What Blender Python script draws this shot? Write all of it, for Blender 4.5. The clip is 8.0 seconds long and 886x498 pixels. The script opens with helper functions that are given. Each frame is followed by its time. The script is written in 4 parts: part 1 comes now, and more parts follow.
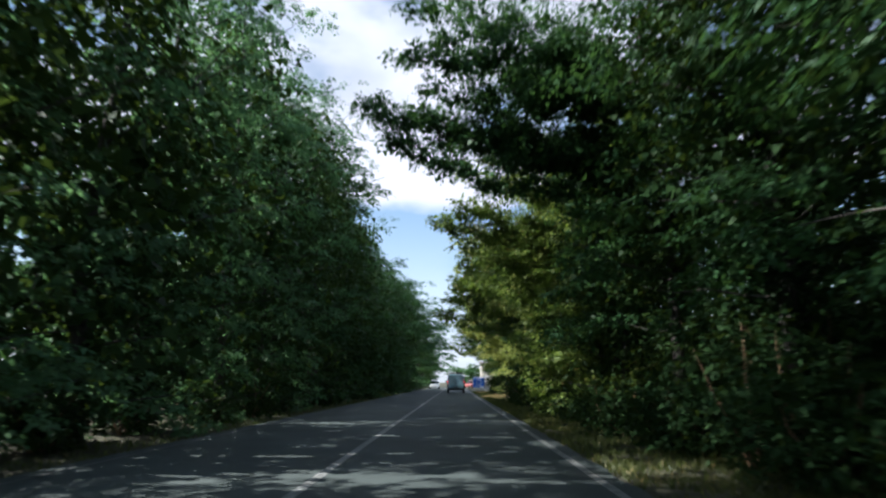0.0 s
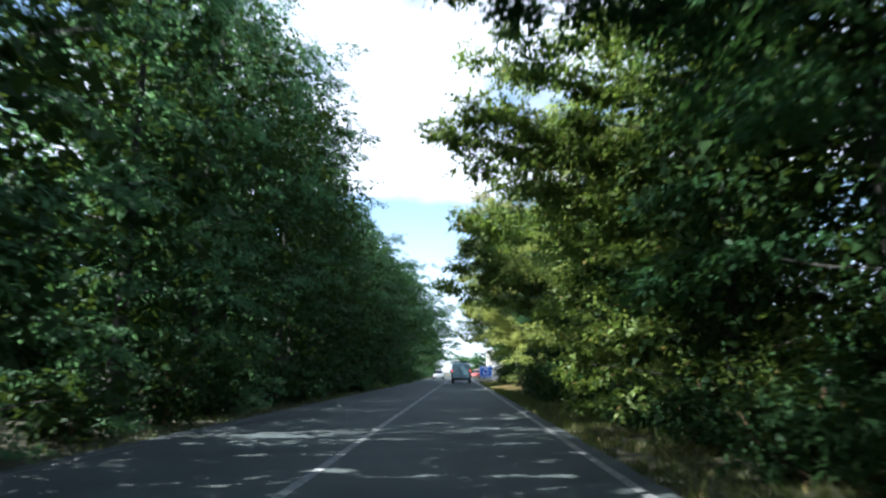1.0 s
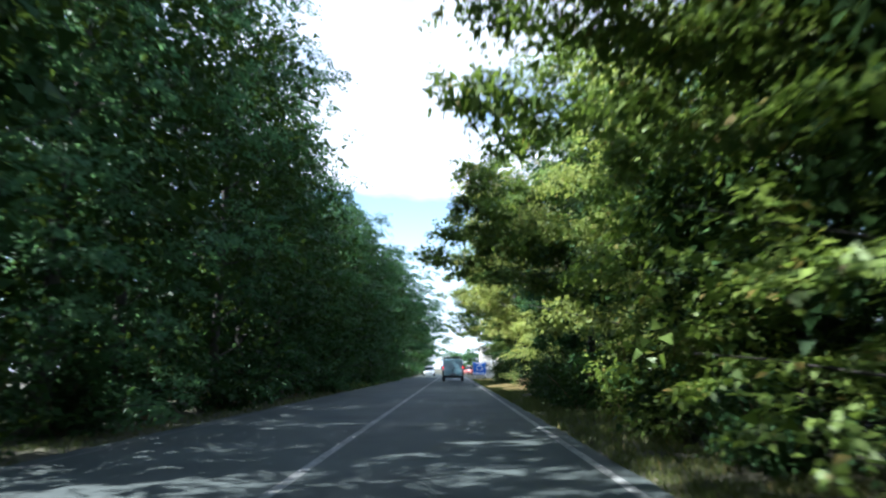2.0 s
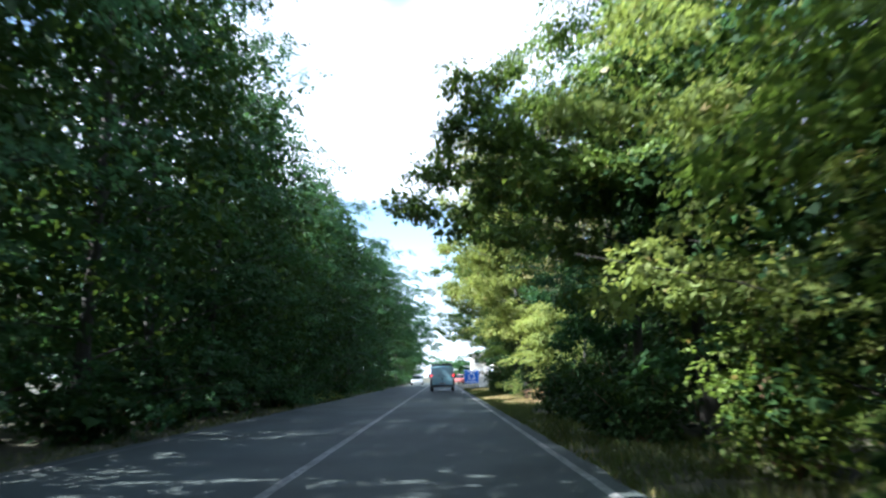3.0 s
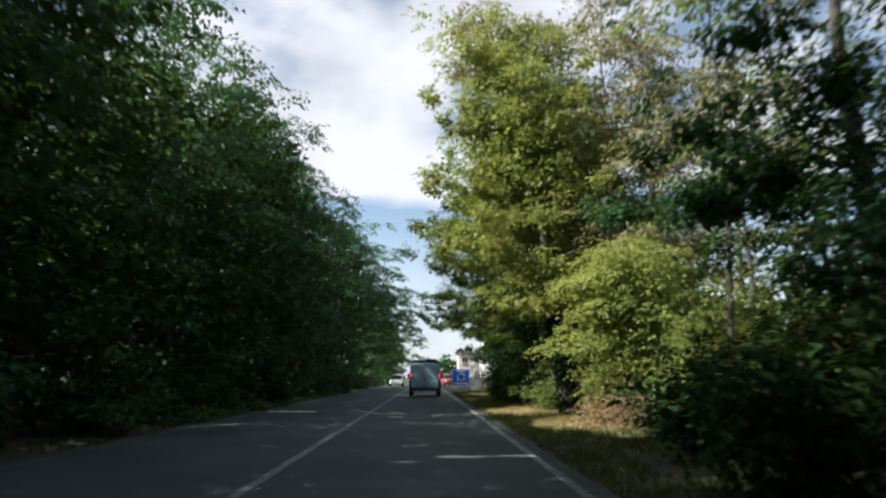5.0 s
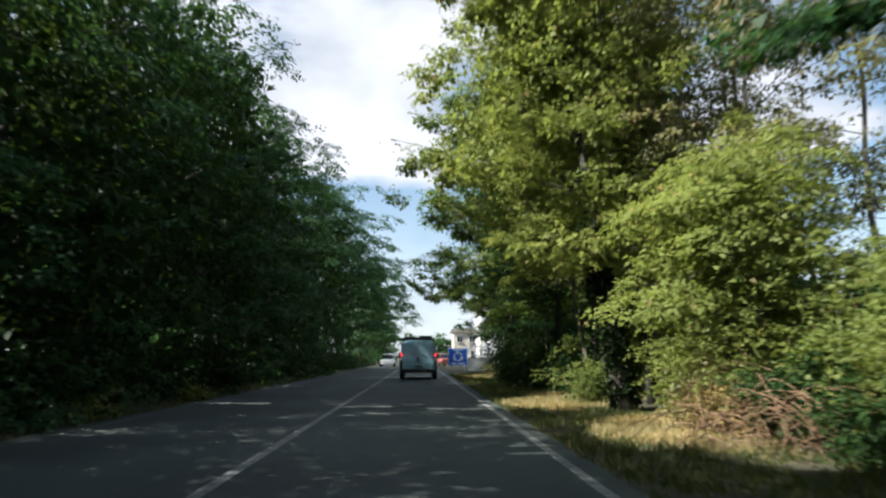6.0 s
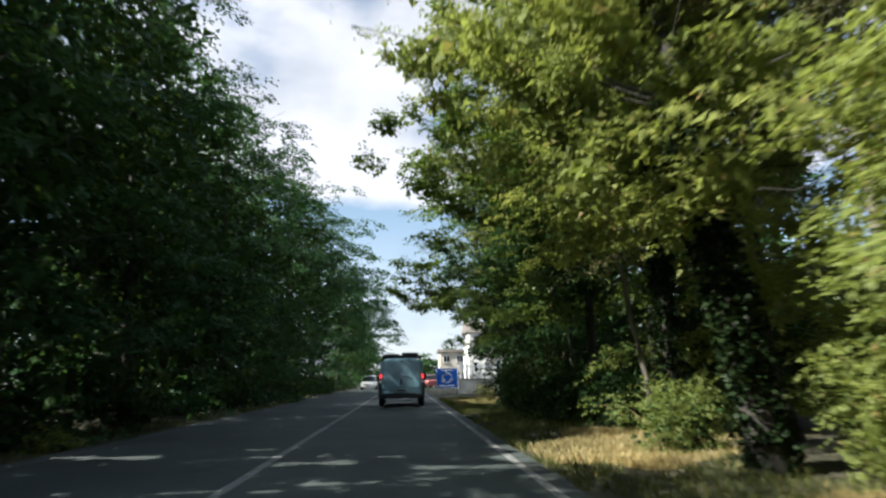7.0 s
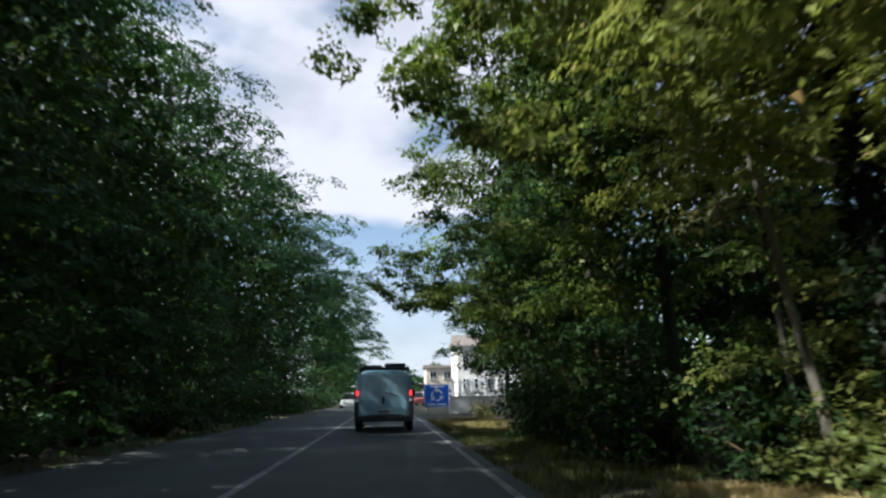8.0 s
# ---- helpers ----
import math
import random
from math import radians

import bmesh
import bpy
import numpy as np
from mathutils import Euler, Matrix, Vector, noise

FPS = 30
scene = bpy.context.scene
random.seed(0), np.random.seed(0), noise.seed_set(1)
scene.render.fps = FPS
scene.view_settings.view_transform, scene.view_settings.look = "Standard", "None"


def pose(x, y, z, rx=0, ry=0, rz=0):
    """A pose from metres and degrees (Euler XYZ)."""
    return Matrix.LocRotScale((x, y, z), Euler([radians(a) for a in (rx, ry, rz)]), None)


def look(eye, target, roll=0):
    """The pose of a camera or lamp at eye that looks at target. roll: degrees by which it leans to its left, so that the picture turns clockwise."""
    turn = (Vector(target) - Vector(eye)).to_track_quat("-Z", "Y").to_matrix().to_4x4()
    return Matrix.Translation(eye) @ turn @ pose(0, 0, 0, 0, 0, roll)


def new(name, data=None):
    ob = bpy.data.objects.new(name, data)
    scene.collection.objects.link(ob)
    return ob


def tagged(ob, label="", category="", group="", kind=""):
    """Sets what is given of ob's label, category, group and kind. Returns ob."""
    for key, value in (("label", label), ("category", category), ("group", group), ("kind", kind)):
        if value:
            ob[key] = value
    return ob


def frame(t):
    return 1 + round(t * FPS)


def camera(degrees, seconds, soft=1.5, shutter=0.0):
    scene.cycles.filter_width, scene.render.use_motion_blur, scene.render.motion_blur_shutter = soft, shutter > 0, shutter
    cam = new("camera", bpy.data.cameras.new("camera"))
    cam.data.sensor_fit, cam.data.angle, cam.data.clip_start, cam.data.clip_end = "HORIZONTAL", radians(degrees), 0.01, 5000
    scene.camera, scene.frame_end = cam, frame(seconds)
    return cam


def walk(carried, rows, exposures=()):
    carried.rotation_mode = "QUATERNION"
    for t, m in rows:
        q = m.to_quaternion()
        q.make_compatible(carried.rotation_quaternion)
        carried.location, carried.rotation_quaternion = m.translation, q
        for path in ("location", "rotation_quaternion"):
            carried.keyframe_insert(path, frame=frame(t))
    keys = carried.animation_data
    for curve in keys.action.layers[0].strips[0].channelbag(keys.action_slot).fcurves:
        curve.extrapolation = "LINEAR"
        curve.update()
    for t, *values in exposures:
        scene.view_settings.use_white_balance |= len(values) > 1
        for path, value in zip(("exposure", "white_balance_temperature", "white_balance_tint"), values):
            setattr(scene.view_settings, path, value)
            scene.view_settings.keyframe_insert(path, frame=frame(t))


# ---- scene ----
cam = camera(70.0, 8.0, soft=2.3, shutter=0.45)
METRES, EYE, TILT, LEAN, TURN = 48.5, 1.15, 12.05, 0.0, 0.93
ROWS = [
    (0.0, 0.0, 0.0, 0.0, 0.15, -0.15, -0.0),
    (0.5, 0.0008, 0.0672, -0.0146, 0.54, -0.7, 0.22),
    (1.0, 0.0022, 0.1342, -0.0289, 0.53, -1.05, 0.42),
    (1.5, 0.0033, 0.1923, -0.041, 0.24, -1.39, 0.43),
    (2.8, 0.0075, 0.358, -0.0767, -0.9, -0.88, 0.42),
    (3.0, 0.0081, 0.3832, -0.0821, -1.09, -0.61, 0.4),
    (3.5, 0.0098, 0.4507, -0.0964, -1.94, 0.16, -0.05),
    (4.0, 0.0113, 0.5162, -0.1108, -2.2, 0.13, -0.28),
    (4.5, 0.0128, 0.5724, -0.1225, -2.53, 0.58, -0.55),
    (4.7, 0.0131, 0.596, -0.1275, -2.3, 0.01, -0.57),
    (5.8, 0.0151, 0.7245, -0.155, -2.8, -1.28, -0.64),
    (6.0, 0.0154, 0.7482, -0.16, -2.94, -2.36, -0.63),
    (6.5, 0.017, 0.8033, -0.1719, -3.17, -1.07, -0.34),
    (7.0, 0.0187, 0.8655, -0.1849, -4.37, -0.49, -0.22),
    (7.5, 0.0198, 0.9268, -0.1979, -4.72, 1.16, -0.4),
    (8.0, 0.021, 0.9777, -0.2088, -5.71, 1.04, -0.57),
]
EXPOSURES = [(0.0, 1.55, 5600, 10), (0.5, 2.05, 5550, 9), (1.0, 2.2, 5380, 10), (3.0, 2.5, 5280, 9), (3.6, 1.85, 5600, 10), (4.0, 1.78, 5720, 10), (4.5, 1.38, 6080, 11), (6.0, 1.5, 5950, 8), (6.5, 1.54, 5950, 8), (7.0, 1.5, 5950, 9), (7.5, 1.45, 5850, 9), (8.0, 1.3, 5750, 11)]
walk(cam, [(t, pose(0, 0, EYE, TILT, LEAN, TURN) @ pose(METRES * x, METRES * y, METRES * z, 90 + pitch, roll, yaw)) for t, x, y, z, yaw, pitch, roll in ROWS], EXPOSURES)

# ---- light ----
SUN_DIR = Vector((-0.70, -0.18, 0.66)).normalized()   # towards the sun: left of the road, fairly high
sun = new("sun", bpy.data.lights.new("sun", "SUN"))
sun.data.energy, sun.data.angle, sun.data.color = 5.0, radians(0.6), (1.0, 0.93, 0.80)
sun.matrix_world = look((0, 0, 60), Vector((0, 0, 60)) - SUN_DIR)


def build_world():
    world = bpy.data.worlds.new("sky")
    scene.world = world
    world.use_nodes = True
    nt = world.node_tree
    nt.nodes.clear()
    N, L = nt.nodes.new, nt.links.new
    out, bg = N("ShaderNodeOutputWorld"), N("ShaderNodeBackground")
    sky = N("ShaderNodeTexSky")
    sky.sky_type, sky.sun_disc = "NISHITA", False
    sky.sun_elevation = math.asin(SUN_DIR.z)
    sky.sun_rotation = math.atan2(SUN_DIR.x, SUN_DIR.y)
    sky.air_density, sky.dust_density = 1.0, 0.6
    co, sep = N("ShaderNodeTexCoord"), N("ShaderNodeSeparateXYZ")
    L(co.outputs["Generated"], sep.inputs[0])
    # clouds: a broken sheet whose lower edge stands about sixteen degrees over the horizon
    mapping = N("ShaderNodeMapping")
    mapping.inputs["Scale"].default_value = (1.0, 1.0, 1.7)
    mapping.inputs["Location"].default_value = (0.37, 0.1, 0.22)
    L(co.outputs["Generated"], mapping.inputs[0])
    big, fine = N("ShaderNodeTexNoise"), N("ShaderNodeTexNoise")
    big.inputs["Scale"].default_value, big.inputs["Detail"].default_value = 2.2, 5.0
    fine.inputs["Scale"].default_value, fine.inputs["Detail"].default_value = 4.2, 4.0
    L(mapping.outputs[0], big.inputs["Vector"])
    L(mapping.outputs[0], fine.inputs["Vector"])

    def maths(op, a, b):
        n = N("ShaderNodeMath")
        n.operation = op
        for i, v in enumerate((a, b)):
            if isinstance(v, (int, float)):
                n.inputs[i].default_value = v
            else:
                L(v, n.inputs[i])
        return n.outputs[0]

    def span(v, a, b, c=0.0, d=1.0):
        n = N("ShaderNodeMapRange")
        n.interpolation_type = "SMOOTHSTEP"
        for i, k in zip((1, 2, 3, 4), (a, b, c, d)):
            n.inputs[i].default_value = k
        L(v, n.inputs[0])
        return n.outputs[0]

    wobble = maths("ADD", sep.outputs[2], maths("ADD", maths("MULTIPLY", maths("SUBTRACT", big.outputs[0], 0.5), 0.12), maths("MULTIPLY", maths("SUBTRACT", fine.outputs[0], 0.5), 0.12)))
    sheet = span(wobble, 0.262, 0.300)
    # seen edge on, low clouds close up; overhead there is more blue between them
    lump = maths("ADD", maths("MULTIPLY", big.outputs[0], 0.65), maths("MULTIPLY", fine.outputs[0], 0.35))
    holes = span(maths("SUBTRACT", lump, maths("MULTIPLY", maths("SUBTRACT", sep.outputs[2], 0.45), 0.30)), 0.38, 0.52)
    cover = maths("MULTIPLY", sheet, maths("MAXIMUM", holes, 0.12))
    haze = span(sep.outputs[2], 0.02, 0.28, 0.80, 0.20)
    cover = maths("MAXIMUM", cover, haze)
    tone = N("ShaderNodeMixRGB")
    tone.inputs[1].default_value, tone.inputs[2].default_value = (9.5, 9.6, 10.0, 1), (12.9, 12.6, 12.9, 1)
    L(span(fine.outputs[0], 0.35, 0.6), tone.inputs[0])
    mix = N("ShaderNodeMixRGB")
    L(cover, mix.inputs[0])
    clear = N("ShaderNodeMixRGB")
    clear.blend_type = "MULTIPLY"
    clear.inputs[0].default_value, clear.inputs[2].default_value = 1.0, (1.75, 2.05, 1.95, 1)
    L(sky.outputs[0], clear.inputs[1])
    L(clear.outputs[0], mix.inputs[1])
    L(tone.outputs[0], mix.inputs[2])
    L(mix.outputs[0], bg.inputs[0])
    bg.inputs[1].default_value = 0.030
    L(bg.outputs[0], out.inputs[0])


build_world()


# ---- materials ----
def material(name):
    m = bpy.data.materials.new(name)
    m.use_nodes = True
    nt = m.node_tree
    nt.nodes.clear()
    return m, nt, nt.nodes.new, nt.links.new


def ramp(nt, fac, stops):
    n = nt.nodes.new("ShaderNodeValToRGB")
    while len(n.color_ramp.elements) < len(stops):
        n.color_ramp.elements.new(0.5)
    for e, (p, c) in zip(n.color_ramp.elements, stops):
        e.position, e.color = p, (*c, 1)
    nt.links.new(fac, n.inputs[0])
    return n.outputs[0]


def noise_tex(nt, scale, detail=4.0, stretch=None, rough=0.55):
    n = nt.nodes.new("ShaderNodeTexNoise")
    n.inputs["Scale"].default_value, n.inputs["Detail"].default_value, n.inputs["Roughness"].default_value = scale, detail, rough
    co = nt.nodes.new("ShaderNodeTexCoord")
    if stretch:
        mp = nt.nodes.new("ShaderNodeMapping")
        mp.inputs["Scale"].default_value = stretch
        nt.links.new(co.outputs["Object"], mp.inputs[0])
        nt.links.new(mp.outputs[0], n.inputs["Vector"])
    else:
        nt.links.new(co.outputs["Object"], n.inputs["Vector"])
    return n.outputs[0]


def mixed(nt, a, b, fac, mode="MIX"):
    n = nt.nodes.new("ShaderNodeMixRGB")
    n.blend_type = mode
    for i, v in ((0, fac), (1, a), (2, b)):
        if isinstance(v, (int, float)):
            n.inputs[i].default_value = v
        elif isinstance(v, tuple):
            n.inputs[i].default_value = (*v, 1)
        else:
            nt.links.new(v, n.inputs[i])
    return n.outputs[0]


def surface(name, stops, scale=6.0, rough=0.8, metal=0.0, bump=0.2, bump_scale=60.0, coarse=None, spec=0.4, stretch=None, coat=0.0, emit=None):
    """A procedural surface: grain and stains at two scales, with fine relief."""
    m, nt, N, L = material(name)
    out, p = N("ShaderNodeOutputMaterial"), N("ShaderNodeBsdfPrincipled")
    col = ramp(nt, noise_tex(nt, scale, 6.0, stretch), stops)
    if coarse:
        col = mixed(nt, col, ramp(nt, noise_tex(nt, coarse, 3.0), [(0.35, (0.62, 0.62, 0.60)), (0.65, (1.1, 1.1, 1.08))]), 0.8, "MULTIPLY")
    L(col, p.inputs["Base Color"])
    rr = N("ShaderNodeMapRange")
    L(noise_tex(nt, scale * 1.7), rr.inputs[0])
    rr.inputs[3].default_value, rr.inputs[4].default_value = max(0.02, rough - 0.12), min(1, rough + 0.12)
    L(rr.outputs[0], p.inputs["Roughness"])
    p.inputs["Metallic"].default_value, p.inputs["Specular IOR Level"].default_value = metal, spec
    p.inputs["Coat Weight"].default_value = coat
    if bump:
        b = N("ShaderNodeBump")
        b.inputs["Strength"].default_value, b.inputs["Distance"].default_value = bump, 0.01
        L(noise_tex(nt, bump_scale, 5.0), b.inputs["Height"])
        L(b.outputs[0], p.inputs["Normal"])
    if emit:
        p.inputs["Emission Color"].default_value, p.inputs["Emission Strength"].default_value = (*emit[0], 1), emit[1]
    L(p.outputs[0], out.inputs[0])
    return m


def leaf_material(name, dark, light, dry=None, trans=0.35, trans_col=(0.20, 0.30, 0.03), shine=0.3):
    """Leaves: each leaf and each plant its own green, a waxy face, and light that comes through the blade."""
    m, nt, N, L = material(name)
    out, p = N("ShaderNodeOutputMaterial"), N("ShaderNodeBsdfPrincipled")
    geo, info = N("ShaderNodeNewGeometry"), N("ShaderNodeObjectInfo")
    stops = [(0.0, dark), (0.75, light)] + ([(0.94, light), (0.97, dry)] if dry else [])
    col = ramp(nt, geo.outputs["Random Per Island"], stops)
    tint = ramp(nt, info.outputs["Random"], [(0.0, (0.78, 0.85, 0.9)), (0.5, (1.0, 1.0, 1.0)), (1.0, (1.12, 1.05, 0.9))])
    col = mixed(nt, col, tint, 0.8, "MULTIPLY")
    clump = ramp(nt, noise_tex(nt, 0.55, 2.0), [(0.3, (0.75, 0.82, 0.85)), (0.7, (1.2, 1.12, 0.9))])
    col = mixed(nt, col, clump, 0.7, "MULTIPLY")
    L(col, p.inputs["Base Color"])
    p.inputs["Roughness"].default_value, p.inputs["Specular IOR Level"].default_value = 0.5, shine
    t = N("ShaderNodeBsdfTranslucent")
    L(mixed(nt, col, trans_col, 0.45), t.inputs[0])
    mx = N("ShaderNodeMixShader")
    mx.inputs[0].default_value = trans
    L(p.outputs[0], mx.inputs[1])
    L(t.outputs[0], mx.inputs[2])
    L(mx.outputs[0], out.inputs[0])
    return m


# Low and bluish green: carries some of the sky-lit shade itself.
LEAF_DARK = leaf_material("oak_leaves", (0.020, 0.050, 0.021), (0.037, 0.088, 0.034), trans=0.28, trans_col=(0.15, 0.30, 0.05), shine=0.12)
# Lifted and tinted teal: the haze over the left-hand trees is in this colour.
LEAF_HAZE = leaf_material("haze_lifted_leaves", (0.074, 0.148, 0.078), (0.112, 0.204, 0.104), trans=0.5, trans_col=(0.15, 0.30, 0.08), shine=0.12)
# Near-black green with the shade of crown hearts and undergrowth put into it.
LEAF_SHADE = leaf_material("inner_leaves", (0.016, 0.034, 0.013), (0.031, 0.062, 0.022), trans=0.15, shine=0.05)
# Ivy taken almost to black, in place of shade on the trunks.
LEAF_SHADED_IVY = leaf_material("shaded_ivy_leaves", (0.008, 0.016, 0.007), (0.018, 0.034, 0.013), trans=0.05, shine=0.1)
LEAF_MID = leaf_material("maple_leaves", (0.060, 0.102, 0.022), (0.150, 0.212, 0.044), (0.20, 0.16, 0.05), trans=0.42)
# Yellow-green made paler for plants in the sun: part of the sunlight is painted.
LEAF_SUNLIT = leaf_material("sunlit_locust_leaves", (0.160, 0.199, 0.056), (0.237, 0.276, 0.090), (0.28, 0.21, 0.09), trans=0.5, trans_col=(0.30, 0.36, 0.04), shine=0.14)
LEAF_DRY = leaf_material("pale_leaves", (0.110, 0.120, 0.045), (0.20, 0.19, 0.085), (0.26, 0.17, 0.09), trans=0.35, trans_col=(0.30, 0.28, 0.08))
LEAF_BROWN = leaf_material("withered_leaves", (0.20, 0.150, 0.066), (0.34, 0.265, 0.120), (0.16, 0.18, 0.06), trans=0.35, trans_col=(0.34, 0.26, 0.10), shine=0.1)
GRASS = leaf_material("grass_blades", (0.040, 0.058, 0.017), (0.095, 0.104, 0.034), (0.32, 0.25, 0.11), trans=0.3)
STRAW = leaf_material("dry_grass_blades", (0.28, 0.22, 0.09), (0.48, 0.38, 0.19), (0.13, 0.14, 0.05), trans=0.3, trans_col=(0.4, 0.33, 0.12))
BARK = surface("bark", [(0.3, (0.026, 0.024, 0.021)), (0.7, (0.074, 0.066, 0.056))], 9, 0.95, bump=0.8, bump_scale=22, stretch=(1, 1, 0.18), coarse=1.2)
PALE_BARK = surface("pale_bark", [(0.3, (0.10, 0.09, 0.07)), (0.7, (0.27, 0.245, 0.20))], 9, 0.9, bump=0.6, bump_scale=22, stretch=(1, 1, 0.25), coarse=1.6)
TWIG = surface("dry_twigs", [(0.3, (0.11, 0.062, 0.034)), (0.7, (0.25, 0.16, 0.095))], 12, 0.9, bump=0.3)
ASPHALT = surface("asphalt", [(0.3, (0.032, 0.041, 0.039)), (0.52, (0.055, 0.067, 0.064)), (0.78, (0.091, 0.106, 0.102))], 55, 0.78, bump=0.55, bump_scale=160, coarse=0.45, spec=0.35)
LINE = surface("road_paint", [(0.36, (0.085, 0.087, 0.086)), (0.50, (0.21, 0.21, 0.205)), (0.72, (0.36, 0.36, 0.345))], 9, 0.7, bump=0.3, bump_scale=140, coarse=0.9)
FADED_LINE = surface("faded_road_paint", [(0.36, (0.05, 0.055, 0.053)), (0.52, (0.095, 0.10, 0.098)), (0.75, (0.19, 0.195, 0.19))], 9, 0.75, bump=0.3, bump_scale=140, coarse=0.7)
DEAD_LAMP = surface("unlit_tail_lamp", [(0.3, (0.22, 0.015, 0.012)), (0.7, (0.30, 0.02, 0.016))], 30, 0.25, bump=0.1)
SOIL = surface("forest_soil", [(0.3, (0.026, 0.025, 0.015)), (0.55, (0.058, 0.054, 0.029)), (0.75, (0.125, 0.108, 0.056))], 5, 0.95, bump=0.9, bump_scale=18, coarse=0.35)
VAN_PAINT = surface("pale_blue_grey_paint", [(0.35, (0.20, 0.36, 0.44)), (0.65, (0.25, 0.42, 0.50))], 3, 0.36, bump=0.02, coat=0.4, coarse=1.1)
BLACK_PLASTIC = surface("black_plastic", [(0.3, (0.012, 0.013, 0.014)), (0.7, (0.03, 0.031, 0.032))], 20, 0.55, bump=0.2, bump_scale=200)
RUBBER = surface("rubber", [(0.3, (0.010, 0.010, 0.010)), (0.7, (0.028, 0.027, 0.026))], 18, 0.85, bump=0.3)
RIM_METAL = surface("steel_rim", [(0.3, (0.20, 0.20, 0.20)), (0.7, (0.38, 0.38, 0.38))], 20, 0.4, metal=0.9, bump=0.05)
GLASS_DARK = surface("dark_glass", [(0.3, (0.010, 0.013, 0.015)), (0.7, (0.016, 0.019, 0.021))], 3, 0.08, bump=0, spec=0.6)
RED_LAMP = surface("lit_tail_lamp", [(0.3, (0.45, 0.02, 0.015)), (0.7, (0.60, 0.03, 0.02))], 30, 0.2, bump=0.1, emit=((1.0, 0.035, 0.04), 0.9))
RED_LENS = surface("red_lens", [(0.3, (0.10, 0.01, 0.01)), (0.7, (0.16, 0.015, 0.012))], 30, 0.25, bump=0.1)
WHITE_LAMP = surface("clear_lamp", [(0.3, (0.55, 0.55, 0.55)), (0.7, (0.7, 0.7, 0.7))], 30, 0.15, bump=0.05)
PLATE = surface("number_plate", [(0.3, (0.34, 0.35, 0.37)), (0.7, (0.44, 0.45, 0.46))], 20, 0.4, bump=0)
SIGN_BLUE = surface("sign_blue", [(0.3, (0.012, 0.085, 0.42)), (0.7, (0.018, 0.12, 0.52))], 3, 0.4, bump=0.03)
SIGN_WHITE = surface("sign_white", [(0.3, (0.70, 0.72, 0.74)), (0.7, (0.82, 0.83, 0.84))], 5, 0.4, bump=0)
STEEL = surface("galvanised_steel", [(0.3, (0.28, 0.29, 0.30)), (0.7, (0.46, 0.47, 0.48))], 16, 0.45, metal=0.8, bump=0.1)
WHITEWASH = surface("white_render", [(0.3, (0.66, 0.65, 0.62)), (0.7, (0.82, 0.81, 0.78))], 4, 0.9, bump=0.3, coarse=0.7)
BEIGE_WALL = surface("beige_render", [(0.3, (0.52, 0.47, 0.40)), (0.7, (0.66, 0.61, 0.53))], 4, 0.9, bump=0.3, coarse=0.7)
ROOF_TILE = surface("roof_tiles", [(0.3, (0.13, 0.115, 0.10)), (0.7, (0.25, 0.22, 0.19))], 8, 0.9, bump=0.6, bump_scale=9)
CAR_WHITE = surface("white_car_paint", [(0.3, (0.66, 0.66, 0.64)), (0.7, (0.76, 0.76, 0.74))], 3, 0.3, bump=0, coat=0.5)
CAR_RED = surface("red_car_paint", [(0.3, (0.34, 0.09, 0.08)), (0.7, (0.44, 0.12, 0.11))], 3, 0.3, bump=0, coat=0.5)
KERB = surface("concrete", [(0.3, (0.24, 0.23, 0.21)), (0.7, (0.40, 0.39, 0.36))], 12, 0.9, bump=0.4, coarse=1.0)


# ---- helpers for building ----
def part(name, bm, mat, parent=None, label="", smooth=False):
    me = bpy.data.meshes.new(name)
    bm.to_mesh(me)
    bm.free()
    me.materials.append(mat)
    if smooth:
        me.polygons.foreach_set("use_smooth", [True] * len(me.polygons))
    ob = new(name, me)
    if parent is not None:
        ob.parent = parent
    return tagged(ob, label) if label else ob


def raw(name, verts, faces_n, mat, parent=None, smooth=False):
    """A mesh from arrays: faces_n is an (n, 3 or 4) array of indices."""
    me = bpy.data.meshes.new(name)
    v = np.asarray(verts, dtype=np.float32)
    f = np.asarray(faces_n, dtype=np.int32)
    me.vertices.add(len(v))
    me.vertices.foreach_set("co", v.ravel())
    me.loops.add(f.size)
    me.loops.foreach_set("vertex_index", f.ravel())
    me.polygons.add(len(f))
    me.polygons.foreach_set("loop_start", np.arange(len(f), dtype=np.int32) * f.shape[1])
    me.update(calc_edges=True)
    me.materials.append(mat)
    if smooth:
        me.polygons.foreach_set("use_smooth", [True] * len(f))
    ob = new(name, me)
    if parent is not None:
        ob.parent = parent
    return ob


def thing(name, at, label, category, group="", kind=""):
    e = new(name)
    e.empty_display_size = 0.2
    e.location = at
    return tagged(e, label, category, group, kind)


def add_box(bm, c, s, bevel=0.0, turn=None):
    """A box of size s round c, with bevelled edges."""
    m = Matrix.Translation(c) @ (turn if turn else Matrix()) @ Matrix.Diagonal((*s, 1))
    made = bmesh.ops.create_cube(bm, size=1.0, matrix=m)
    if bevel:
        edges = list({e for v in made["verts"] for e in v.link_edges})
        bmesh.ops.bevel(bm, geom=edges, offset=bevel, segments=2, profile=0.5, affect="EDGES")
    return bm


def boxed(c, s, bevel=0.0, turn=None):
    return add_box(bmesh.new(), c, s, bevel, turn)


